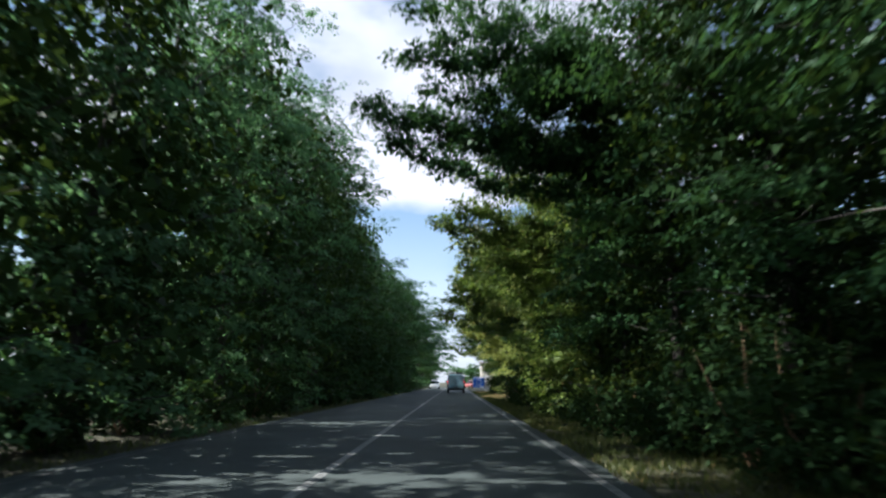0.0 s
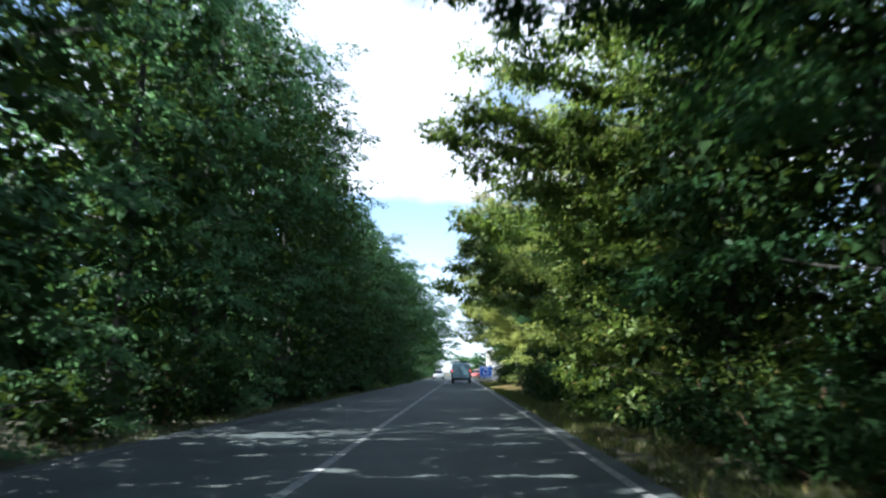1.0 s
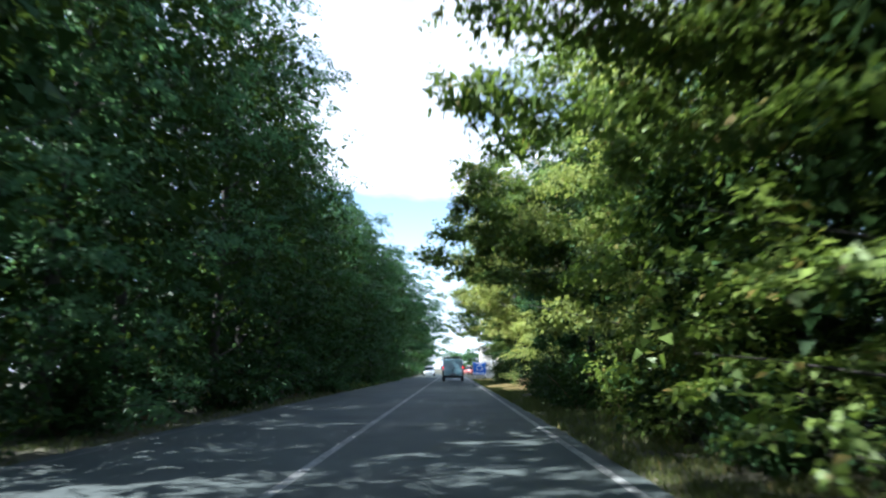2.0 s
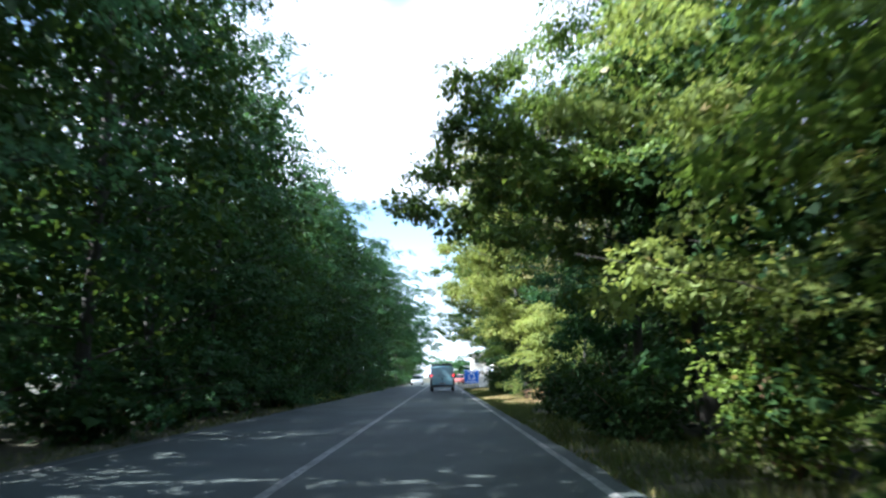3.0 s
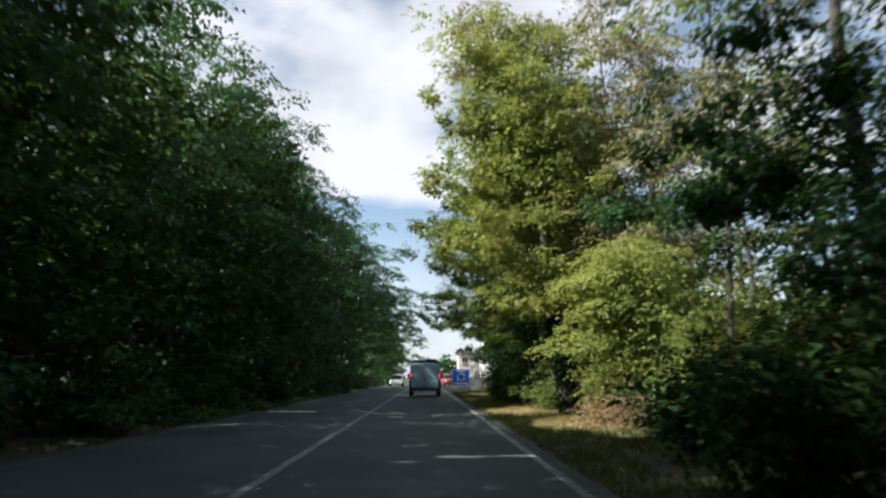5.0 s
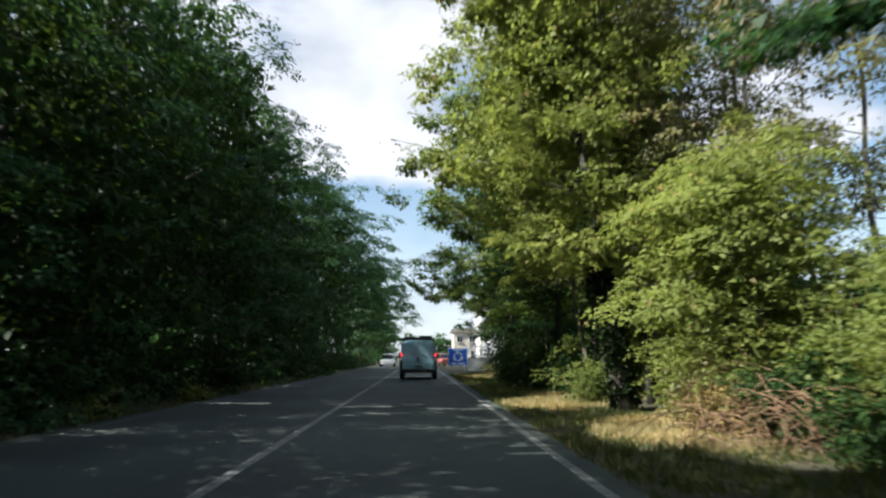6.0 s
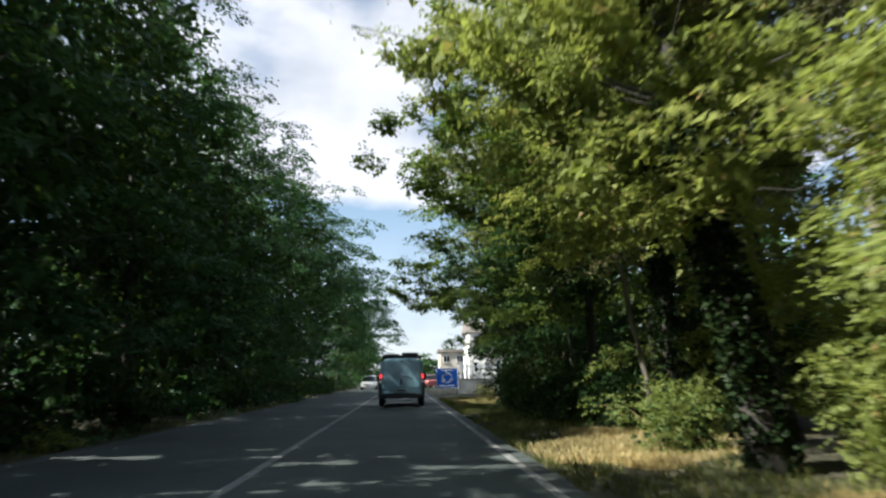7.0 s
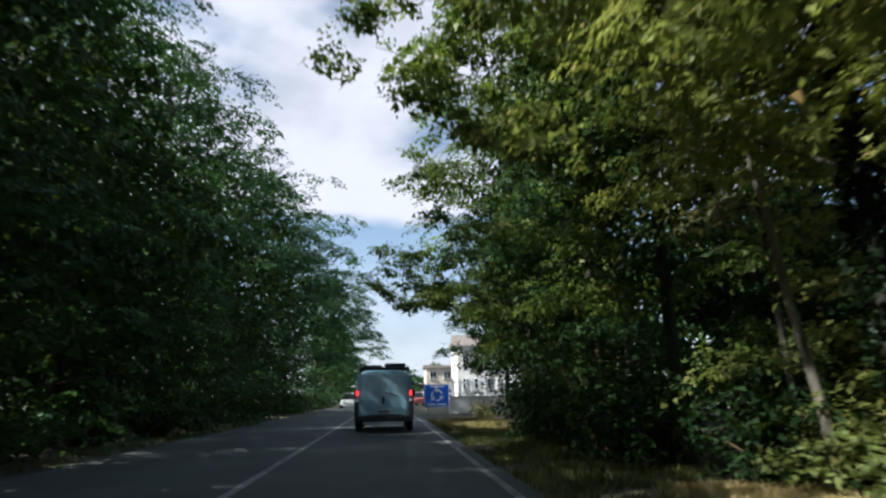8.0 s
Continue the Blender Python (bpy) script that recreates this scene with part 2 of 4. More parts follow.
def tube_arrays(points, radii, sides=6):
    """Vertices and quads of a tapered tube along points."""
    P = np.asarray(points, float)
    d = np.gradient(P, axis=0)
    d /= np.linalg.norm(d, axis=1, keepdims=True) + 1e-9
    ref = np.where(np.abs(d[:, 2:3]) > 0.9, np.array([[1.0, 0, 0]]), np.array([[0, 0, 1.0]]))
    u = np.cross(d, ref)
    u /= np.linalg.norm(u, axis=1, keepdims=True) + 1e-9
    w = np.cross(d, u)
    a = np.linspace(0, 2 * math.pi, sides, endpoint=False)
    ring = u[:, None, :] * np.cos(a)[None, :, None] + w[:, None, :] * np.sin(a)[None, :, None]
    V = (P[:, None, :] + ring * np.asarray(radii, float)[:, None, None]).reshape(-1, 3)
    i = np.arange(len(P) - 1)[:, None] * sides
    k = np.arange(sides)[None, :]
    k2 = (k + 1) % sides
    F = np.stack([i + k, i + k2, i + sides + k2, i + sides + k], axis=-1).reshape(-1, 4)
    return V, F


def join_arrays(pieces):
    vs, fs, n = [], [], 0
    for v, f in pieces:
        vs.append(v)
        fs.append(f + n)
        n += len(v)
    return np.concatenate(vs), np.concatenate(fs)


def unit(v):
    return v / (np.linalg.norm(v, axis=-1, keepdims=True) + 1e-9)


def spray_leaves(rng, centre, way, length, per, size, width, flat=0.45, droop=0.35, simple=False, face_to=None):
    """Twigs set with leaves on both sides, as arrays of pointed blades folded along the midrib."""
    n = len(centre)
    t = np.tile((np.arange(per) + 0.5) / per, (n, 1)) + rng.normal(0, 0.04, (n, per))
    side = np.where(np.arange(per) % 2 == 0, 1.0, -1.0)[None, :, None]
    up = np.array([0, 0, 1.0])
    lat = unit(np.cross(way, up) + rng.normal(0, 0.25, (n, 3)))
    L = length[:, None, None]
    pos = centre[:, None, :] + way[:, None, :] * (t[..., None] * L)
    pos = pos - up * (droop * L * t[..., None] ** 2) + lat[:, None, :] * side * size * 0.35 + rng.normal(0, size * 0.22, (n, per, 3))
    axis = unit(lat[:, None, :] * side * 0.8 + way[:, None, :] * 0.55 - up * 0.35 + rng.normal(0, 0.35, (n, per, 3)))
    lie = np.broadcast_to(up, (n, per, 3)) if face_to is None else np.broadcast_to(face_to[:, None, :], (n, per, 3))
    nor = unit(lie + rng.normal(0, flat, (n, per, 3)))
    wid = unit(np.cross(axis, nor))
    nor = np.cross(wid, axis)
    s = (size * rng.uniform(0.65, 1.3, (n, per, 1)))
    b = pos
    tip = pos + axis * s - nor * s * 0.12
    mid = pos + axis * s * 0.45
    l = mid + wid * s * width * 0.5 + nor * s * 0.10
    r = mid - wid * s * width * 0.5 + nor * s * 0.10
    if simple:   # plain pointed blades, for what stays deep in the shade or far off
        return np.stack([l - axis * s * 0.3, r - axis * s * 0.3, tip], axis=2).reshape(-1, 3, 3)
    return np.stack([b, r, tip, l], axis=2).reshape(-1, 4, 3)


def road_clear(V, low=3.5):
    """Keeps the leaves that traffic would not have brushed away."""
    c = V.mean(axis=1)
    hit = (c[:, 0] > -5.1) & (c[:, 0] < 1.95) & (c[:, 2] < low)
    hit |= c[:, 2] < 0.03
    return V[~hit]


# chinks between the crowns, named by the streaks of sun that they let on to the road: from x, to x, y, half width
STREAKS = [(-2.3, 0.3, 8.3, 0.22), (-3.4, -2.6, 7.8, 0.10), (-3.2, -2.2, 10.4, 0.16), (0.4, 1.3, 7.9, 0.08), (1.6, 2.3, 8.3, 0.12), (-1.4, -0.6, 10.8, 0.07), (0.4, 1.2, 11.2, 0.10),
           (-0.6, 0.1, 14.0, 0.10), (0.3, 1.3, 14.1, 0.13), (-2.0, -1.2, 14.4, 0.08), (0.0, 1.4, 17.3, 0.15), (-2.0, -0.7, 18.0, 0.12), (-1.3, -0.7, 20.9, 0.13), (-0.1, 1.4, 23.0, 0.16),
           (-2.9, -1.9, 26.6, 0.08), (-5.0, -3.7, 29.0, 0.09), (-2.3, -0.8, 36.4, 0.16), (0.2, 1.8, 41.0, 0.17), (-5.4, -3.5, 53.4, 0.26), (-1.6, -0.4, 52.3, 0.24), (0.3, 2.3, 51.6, 0.20), (-1.0, 0.0, 50.5, 0.12)]
chance = random.Random(5)
STREAKS += [(x, x + chance.uniform(0.25, 0.9), chance.uniform(4, 26), chance.uniform(0.05, 0.10)) for x in (chance.uniform(-5.3, 1.6) for k in range(34))]
STREAKS += [(x, x + chance.uniform(0.2, 0.7), chance.uniform(28, 62), chance.uniform(0.04, 0.08)) for x in (chance.uniform(-4.0, 1.4) for k in range(14))]
GLADES = ((3.7, 53.0, 2.2, 1.6, 3.0), (3.9, 46.2, 1.4, 1.2, 3.0), (5.2, 44.5, 1.6, 1.6, 3.0), (8.9, 51.3, 1.3, 1.0, 6.0), (6.0, 48.9, 1.0, 0.9, 3.4), (4.5, 26.7, 0.8, 0.8, 1.6), (3.7, 72.5, 1.1, 2.4, 1.6))


def sun_chinks(V):
    """Opens the chinks between the crowns through which the sun reaches the road and the dry verge."""
    c = V.mean(axis=1)
    gx, gy = c[:, 0] - c[:, 2] * SUN_DIR.x / SUN_DIR.z, c[:, 1] - c[:, 2] * SUN_DIR.y / SUN_DIR.z
    lost = np.zeros(len(V), bool)
    for x0, x1, y, half in STREAKS:
        if gy.min() < y < gy.max():
            lost |= (gx > x0) & (gx < x1) & (np.abs(gy - y - 0.05 * np.sin(gx * 3 + y)) < (half + 0.03) * (0.75 + 0.25 * np.sin(gx * 7 + y * 3)))
    lost &= ~((c[:, 0] > -3.0) & (c[:, 2] < 8.0))
    for x, y, rx, ry, side in GLADES:
        lost |= (((gx - x) / rx) ** 2 + ((gy - y) / ry) ** 2 < 1 + 0.35 * np.sin(gx * 2.6) * np.sin(gy * 3.1)) & (c[:, 0] < side) & (c[:, 2] > 2.0)
    return V[~lost]


def quads(V):
    return V.reshape(-1, 3), np.arange(V.shape[0] * V.shape[1]).reshape(-1, V.shape[1])


def make_tree(at, height, radius, low, seed, leaves, bark, label, limbs=20, sprays=70, per=11, size=0.13, width=0.55,
              trunk_r=0.16, lean=(0.0, 0.0), extra=(), group="trees along the road", face=None, puff=0.62, core=1300, core_size=0.36, full=False, core_mid=0.36, ivy=0, hang=3.5, simple=False, inner=None, limit=None, core_reach=0.55, pad=0.52, solid=0):
    """A broadleaf tree: a leaning trunk, limbs, and a crown of leafy sprays about them. extra: long limbs (tip, sprays, spread); solid: old leaves in the heart of each pad."""
    rng = np.random.default_rng(seed)
    at = np.array(at, float)
    top = at + np.array([lean[0], lean[1], height])
    k = np.linspace(0, 1, 9)[:, None]
    wob = np.cumsum(rng.normal(0, 0.05, (9, 3)), axis=0) * np.array([1, 1, 0.0]) * (height / 9)
    stem = at + (top - at) * k + wob - np.array([0, 0, 0.15]) * (1 - k)
    rad = trunk_r * (1 - 0.85 * k[:, 0] ** 0.8)
    rad[0] *= 1.5
    wood = [tube_arrays(stem, rad, 8)]

    def on_stem(z):
        f = np.clip(z / height, 0, 1) * 8
        i = min(int(f), 7)
        return stem[i] + (stem[i + 1] - stem[i]) * (f - i)

    runs = []
    for i in range(limbs):
        h = low + (height - low) * ((i + rng.uniform(0, 0.9)) / limbs) ** 0.9
        f = (h - low) / max(height - low, 0.1)
        shape = (min(1.0, 0.6 + 1.6 * f) * (1 - 0.55 * f ** 4)) if full else math.sin(math.pi * (0.16 + 0.80 * f)) ** 0.7
        a = i * 2.399 + rng.uniform(-0.4, 0.4)
        reach = radius * shape * rng.uniform(0.65, 1.2)
        rise = 0.15 + 0.55 * f
        s = on_stem(max(h - 0.35 * reach, 0.5))
        tip = s + np.array([math.cos(a) * reach, math.sin(a) * reach, reach * rise + rng.uniform(-0.3, 0.3)])
        runs.append((s, tip, int(sprays * (0.5 + 0.7 * shape)), puff * rng.uniform(0.75, 1.3)))
    runs.append((on_stem(height * 0.8), top + np.array([0, 0, 0.4]), sprays, puff * 0.9))
    for tip, n, spread in extra:
        tip = np.array(tip, float)
        s = on_stem(min(max(tip[2] - 0.3 * abs(tip[0] - at[0]), 1.0), height * 0.92))
        runs.append((s, tip, n, spread))
    leafy, hearts = [], []
    for s, tip, n, r in runs:
        kk = np.linspace(0, 1, 5)[:, None]
        sag = np.array([0, 0, 1.0]) * np.sin(kk * math.pi) * 0.03 * np.linalg.norm(tip - s)
        line = s + (tip - s) * kk + sag + rng.normal(0, 0.04, (5, 3))
        wood.append(tube_arrays(line, np.linspace(max(0.018, trunk_r * (0.20 if r >= 0.6 else 0.11)), 0.005, 5), 5))
        # each limb carries a few leafy pads: shallow domes that lie in layers, with dark air between them
        own = r < puff * 0.7 or n >= 140   # a bough of its own: more and smaller pads
        nb = max(2, round(n / (18 if own else 24)))
        bt = np.clip((np.arange(nb) + rng.uniform(0.1, 1.0, nb)) / nb * 0.78 + 0.28, 0, 1.06)
        hub = s + (tip - s) * bt[:, None] + rng.normal(0, 1, (nb, 3)) * np.array([r, r, r * 0.55]) * np.minimum(1, bt + 0.2)[:, None]
        o = hub - on_stem(np.clip(hub[:, 2].mean() - at[2], 0, height))
        o[:, 2] = 0
        o = unit(o + rng.normal(0, 0.25, (nb, 3)) * np.array([1, 1, 0]))
        w = np.stack([-o[:, 1], o[:, 0], np.zeros(nb)], 1)
        pr = pad * rng.uniform(0.65, 1.35, nb) * (0.78 if own else 1.0)
        which = rng.integers(0, nb, n)
        th, rho = rng.uniform(0, 2 * math.pi, n), np.sqrt(rng.uniform(0.02, 1, n))
        ax, ay = (rho * np.cos(th))[:, None], (rho * np.sin(th))[:, None]
        size_of = pr[which][:, None]
        inside = 34 if own else solid
        if inside:
            m = nb * inside
            q = unit(rng.normal(0, 1, (m, 3))) * rng.uniform(0, 1, (m, 1)) ** 0.4 * np.repeat(pr, inside)[:, None] * np.array([0.66, 0.66, 0.36])
            hearts.append(spray_leaves(rng, np.repeat(hub, inside, axis=0) + q + (tip - s) * rng.uniform(-0.5, 0.5, (m, 1)) / nb - np.array([0, 0, 0.12]), unit(rng.normal(0, 1, (m, 3))), np.full(m, 0.1), 2, 0.16, 0.75, 1.2, simple=True))
        if own:   # feathery clumps: compound leaves that stand out all round from the end of a twig
            q = unit(rng.normal(0, 1, (n, 3)) * np.array([1, 1, 0.8]))
            c = hub[which] + q * np.array([1, 1, 0.6]) * size_of * rng.uniform(0.25, 0.8, (n, 1)) + (tip - s) * rng.uniform(-0.5, 0.5, (n, 1)) / nb
            leafy.append(spray_leaves(rng, c, unit(q + o[which] * 0.4), rng.uniform(0.2, 0.34, n), per, size * 0.8, width, flat=0.9, droop=0.25, simple=simple))
            continue
        c = hub[which] + (o[which] * ax * 1.25 + w[which] * ay) * size_of + rng.normal(0, 0.05, (n, 3))
        c[:, 2] += 0.06 + (0.12 - 0.50 * rho ** 2 - 0.22 * ax[:, 0]) * pr[which] + np.where(rng.uniform(0, 1, n) < 0.2, -rng.uniform(0, 0.5, n), 0) * pr[which]
        out = unit(o[which] * (ax + 0.45) + w[which] * ay + rng.normal(0, 0.25, (n, 3)))
        out[:, 2] *= 0.4
        lie = unit(np.array([0, 0, 1.0]) + o[which] * (0.25 + 0.5 * ax) + w[which] * 0.5 * ay)
        leafy.append(spray_leaves(rng, c, unit(out), rng.uniform(0.24, 0.5, n) * (size / 0.11) ** 0.5, per, size, width, flat=0.38, simple=simple, face_to=lie))
    if core:   # blades in the heart of the crown, by default darkened to hold its shade
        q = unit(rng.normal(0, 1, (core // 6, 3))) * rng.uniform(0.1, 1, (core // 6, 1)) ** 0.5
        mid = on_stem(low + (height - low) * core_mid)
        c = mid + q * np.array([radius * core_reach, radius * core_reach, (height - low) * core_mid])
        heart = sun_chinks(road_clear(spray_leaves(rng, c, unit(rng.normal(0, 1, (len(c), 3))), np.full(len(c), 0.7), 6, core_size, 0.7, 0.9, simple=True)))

    def trimmed(V, run):
        # spray by spray, as boughs break: clear of traffic, of the line over the road, and of the wall's face
        c = np.repeat(V.reshape(-1, run, V.shape[1], 3).mean(axis=(1, 2)), run, axis=0)
        luck = np.repeat(rng.uniform(0, 1, len(V) // run), run)
        gone = (c[:, 0] > -5.1) & (c[:, 0] < 1.95) & (c[:, 2] < hang)
        if limit:   # no boughs past this line over the road, below and above a height
            gone |= c[:, 0] < np.where(c[:, 2] < limit[1], limit[0], limit[2]) + (luck - 0.5) * 0.3
        if face:   # the face of the roadside wall of leaves
            edge = face[0] + face[1] * c[:, 2] + 0.45 * np.sin(c[:, 1] * 1.1 + seed) + 0.4 * np.sin(c[:, 2] * 1.6 + seed * 2)
            over = (c[:, 0] - edge) * face[2]
            gone |= (over > 0) & (luck > np.exp(-np.maximum(over, 0) / 0.13))
        return sun_chinks(road_clear(V[~gone], 2.6))

    V = trimmed(np.concatenate(leafy), per)
    shade = trimmed(np.concatenate(hearts), 2) if hearts else []
    e = thing("tree", at, label, "tree", group)
    v, f = join_arrays(wood)
    raw("trunk", v - at, f, bark, e, True)
    v, f = quads(V)
    raw("crown", v - at, f, leaves, e)
    if ivy:   # ivy clothing the lower trunk, its green blackened to hold the trunk's shade
        z = rng.uniform(0.1, 5.2, ivy)
        a = rng.uniform(0, 2 * math.pi, ivy)
        out = np.stack([np.cos(a), np.sin(a), np.full(ivy, 0.1)], 1)
        c = np.array([on_stem(q) for q in z]) + out * (trunk_r * 1.1)
        v, f = quads(road_clear(spray_leaves(rng, c, unit(out * 0.4 + np.array([0, 0, 0.8]) + rng.normal(0, 0.4, (ivy, 3))), np.full(ivy, 0.16), 7, 0.085, 0.8, 1.0)))
        raw("ivy", v - at, f, LEAF_SHADED_IVY, e)
    if len(shade):
        v, f = quads(shade)
        raw("inner_leaves", v - at, f, leaves, e)
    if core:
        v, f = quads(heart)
        raw("inner_crown", v - at, f, inner or LEAF_SHADE, e)
    return e


def make_bush(at, height, radius, seed, leaves, label, sprays=170, per=10, size=0.10, width=0.6, group="bushes on the verge", inner=None, simple=False):
    """A shrub: stems from one root and leafy shoots."""
    rng = np.random.default_rng(seed)
    at = np.array(at, float)
    wood, leafy = [], []
    shoots = 9
    for i in range(shoots):
        a = rng.uniform(0, 2 * math.pi)
        q = rng.uniform(0.2, 1.0)
        tip = at + np.array([math.cos(a) * radius * q, math.sin(a) * radius * q, height * rng.uniform(0.55, 1.0) * (1.1 - 0.45 * q)])
        kk = np.linspace(0, 1, 4)[:, None]
        line = at - np.array([0, 0, 0.08]) + (tip - at) * kk + rng.normal(0, 0.04, (4, 3))
        wood.append(tube_arrays(line, np.linspace(0.02, 0.006, 4), 5))
        n = sprays // shoots
        t = rng.uniform(0.15, 1.0, n)[:, None]
        c = at + (tip - at) * t + rng.normal(0, 0.22 * radius, (n, 3)) * np.array([1, 1, 0.6])
        c[:, 2] = np.maximum(c[:, 2], 0.05)
        way = unit((c - at) * np.array([1, 1, 0.4]) + rng.normal(0, 0.5, (n, 3)))
        leafy.append(spray_leaves(rng, c, way, rng.uniform(0.2, 0.5, n), per, size, width, 0.6, simple=simple or leaves is LEAF_SHADE))
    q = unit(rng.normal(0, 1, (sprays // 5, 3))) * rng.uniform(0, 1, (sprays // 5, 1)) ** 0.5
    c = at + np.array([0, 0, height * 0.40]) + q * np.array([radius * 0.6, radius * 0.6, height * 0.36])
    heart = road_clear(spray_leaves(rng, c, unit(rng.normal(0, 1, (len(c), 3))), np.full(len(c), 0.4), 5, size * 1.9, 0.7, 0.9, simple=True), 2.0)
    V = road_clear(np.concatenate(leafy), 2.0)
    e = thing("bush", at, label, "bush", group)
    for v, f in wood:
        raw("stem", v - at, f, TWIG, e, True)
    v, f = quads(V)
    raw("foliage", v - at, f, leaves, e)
    # the shrub's heart, by default in leaves coloured dark as if shaded
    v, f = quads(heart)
    raw("inner_foliage", v - at, f, inner or LEAF_SHADE, e)
    return e


# ---- ground and road ----
ROAD_L, ROAD_C, ROAD_R, EDGE_R, EDGE_L = -5.55, -1.70, 2.02, 1.73, -5.22


def ground_height(x, y):
    off = max(x - ROAD_R, ROAD_L - x, 0.0)
    h = -0.035 + min(off, 3.0) * 0.035
    if off > 0.15:
        h += 0.05 * noise.noise((x * 0.7, y * 0.7, 0.0)) + 0.02 * noise.noise((x * 2.3, y * 2.3, 4.0))
    return h


def build_ground():
    xs = np.concatenate([[-1500, -500, -150, -60, -30], np.arange(-20, -6, 1.0), np.arange(-6, 8, 0.4), np.arange(8, 20, 1.0), [30, 60, 150, 500, 1500]])
    ys = np.concatenate([[-1200, -300, -100, -40], np.arange(-20, 90, 0.6), np.arange(90, 200, 4.0), [260, 400, 800, 2500]])
    V = [(x, y, ground_height(x, y) if -25 < x < 25 and -25 < y < 200 else -0.035 + (0.1 if abs(x) > 6 else 0)) for y in ys for x in xs]
    n = len(xs)
    F = [(j * n + i, j * n + i + 1, (j + 1) * n + i + 1, (j + 1) * n + i) for j in range(len(ys) - 1) for i in range(n - 1)]
    g = raw("ground", V, F, SOIL, None, True)
    tagged(g, "dark leaf-littered woodland soil beside the road", "ground", kind="structure")

    bm = bmesh.new()
    add_box(bm, ((ROAD_L + ROAD_R) / 2, 60, -0.06), (ROAD_R - ROAD_L, 190, 0.12))
    bmesh.ops.subdivide_edges(bm, edges=[e for e in bm.edges if abs(e.verts[0].co.y - e.verts[1].co.y) > 100], cuts=380)
    for v in bm.verts:   # ragged edges of the tarmac
        s = 1 if v.co.x > 0 else -1
        v.co.x += s * 0.07 * noise.noise((v.co.y * 0.9, s * 7.0, 0)) + s * 0.03 * noise.noise((v.co.y * 4, s * 3.0, 1))
    tagged(part("road", bm, ASPHALT), "grey asphalt two-lane road dappled with sunlight", "road", kind="structure")

    def stripe(x, w, y0, y1, label, paint=LINE):
        bm = bmesh.new()
        ys = np.arange(y0, y1 + 0.01, 0.5)
        rows = []
        for y in ys:
            d = 0.012 * noise.noise((x, y * 1.3, 2))
            rows.append([bm.verts.new((x - w / 2 + d, y, 0.005)), bm.verts.new((x + w / 2 + d, y, 0.005))])
        for a, b in zip(rows, rows[1:]):
            bm.faces.new((a[0], a[1], b[1], b[0]))
        bmesh.ops.recalc_face_normals(bm, faces=bm.faces)
        tagged(part("road_marking", bm, paint), label, "road marking", kind="structure")

    stripe(ROAD_C, 0.13, -12, 150, "worn white solid centre line on asphalt")
    stripe(EDGE_R, 0.12, -12, 150, "worn white edge line beside the grass verge")
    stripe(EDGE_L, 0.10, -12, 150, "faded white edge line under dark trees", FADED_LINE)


build_ground()


def blades(name, seed, n, xr, yr, height, mat, label, dense=None):
    rng = np.random.default_rng(seed)
    x, y = rng.uniform(*xr, n), rng.uniform(*yr, n)
    keep = np.array([noise.noise((a * 1.1, b * 1.1, seed)) > -0.3 for a, b in zip(x, y)])
    if dense is not None:
        keep &= np.array([dense(a, b) for a, b in zip(x, y)])
    x, y = x[keep], y[keep]
    z = np.array([ground_height(a, b) for a, b in zip(x, y)]) - 0.01
    m = len(x)
    base = np.stack([x, y, z], 1)
    a = rng.uniform(0, 2 * math.pi, m)
    w = np.stack([np.cos(a), np.sin(a), np.zeros(m)], 1) * rng.uniform(0.006, 0.014, (m, 1))
    h = height * rng.uniform(0.5, 1.4, (m, 1))
    bend = rng.normal(0, 0.4, (m, 3)) * np.array([1, 1, 0]) * h
    tip = base + np.array([0, 0, 1.0]) * h + bend
    V = np.stack([base - w, base + w, tip + w * 0.2, tip - w * 0.2], 1).reshape(-1, 3)
    ob = raw(name, V, np.arange(m * 4).reshape(-1, 4), mat)
    return tagged(ob, label, "grass", kind="stuff")


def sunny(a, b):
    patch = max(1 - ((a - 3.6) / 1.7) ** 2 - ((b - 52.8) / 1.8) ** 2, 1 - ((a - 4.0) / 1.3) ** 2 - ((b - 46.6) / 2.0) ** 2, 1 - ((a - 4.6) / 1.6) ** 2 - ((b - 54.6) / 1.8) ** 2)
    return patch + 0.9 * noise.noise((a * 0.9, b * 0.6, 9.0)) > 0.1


# dry straw only where sun falls; its raised paleness paints part of that light
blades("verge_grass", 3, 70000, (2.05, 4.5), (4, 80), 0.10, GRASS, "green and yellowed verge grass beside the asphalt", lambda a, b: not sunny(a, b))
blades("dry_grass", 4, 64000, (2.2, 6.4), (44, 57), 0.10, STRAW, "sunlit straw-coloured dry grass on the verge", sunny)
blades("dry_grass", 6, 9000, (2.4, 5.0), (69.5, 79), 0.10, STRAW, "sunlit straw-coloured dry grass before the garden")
blades("edge_weeds", 5, 9000, (-6.6, -5.5), (4, 80), 0.10, GRASS, "thin dark weeds along the shaded road edge")


# ---- trees on the right ----
LAB_R = "broadleaf roadside tree with a ragged sunlit crown"
LAB_D = "dense dark-green broadleaf tree in the roadside wall"
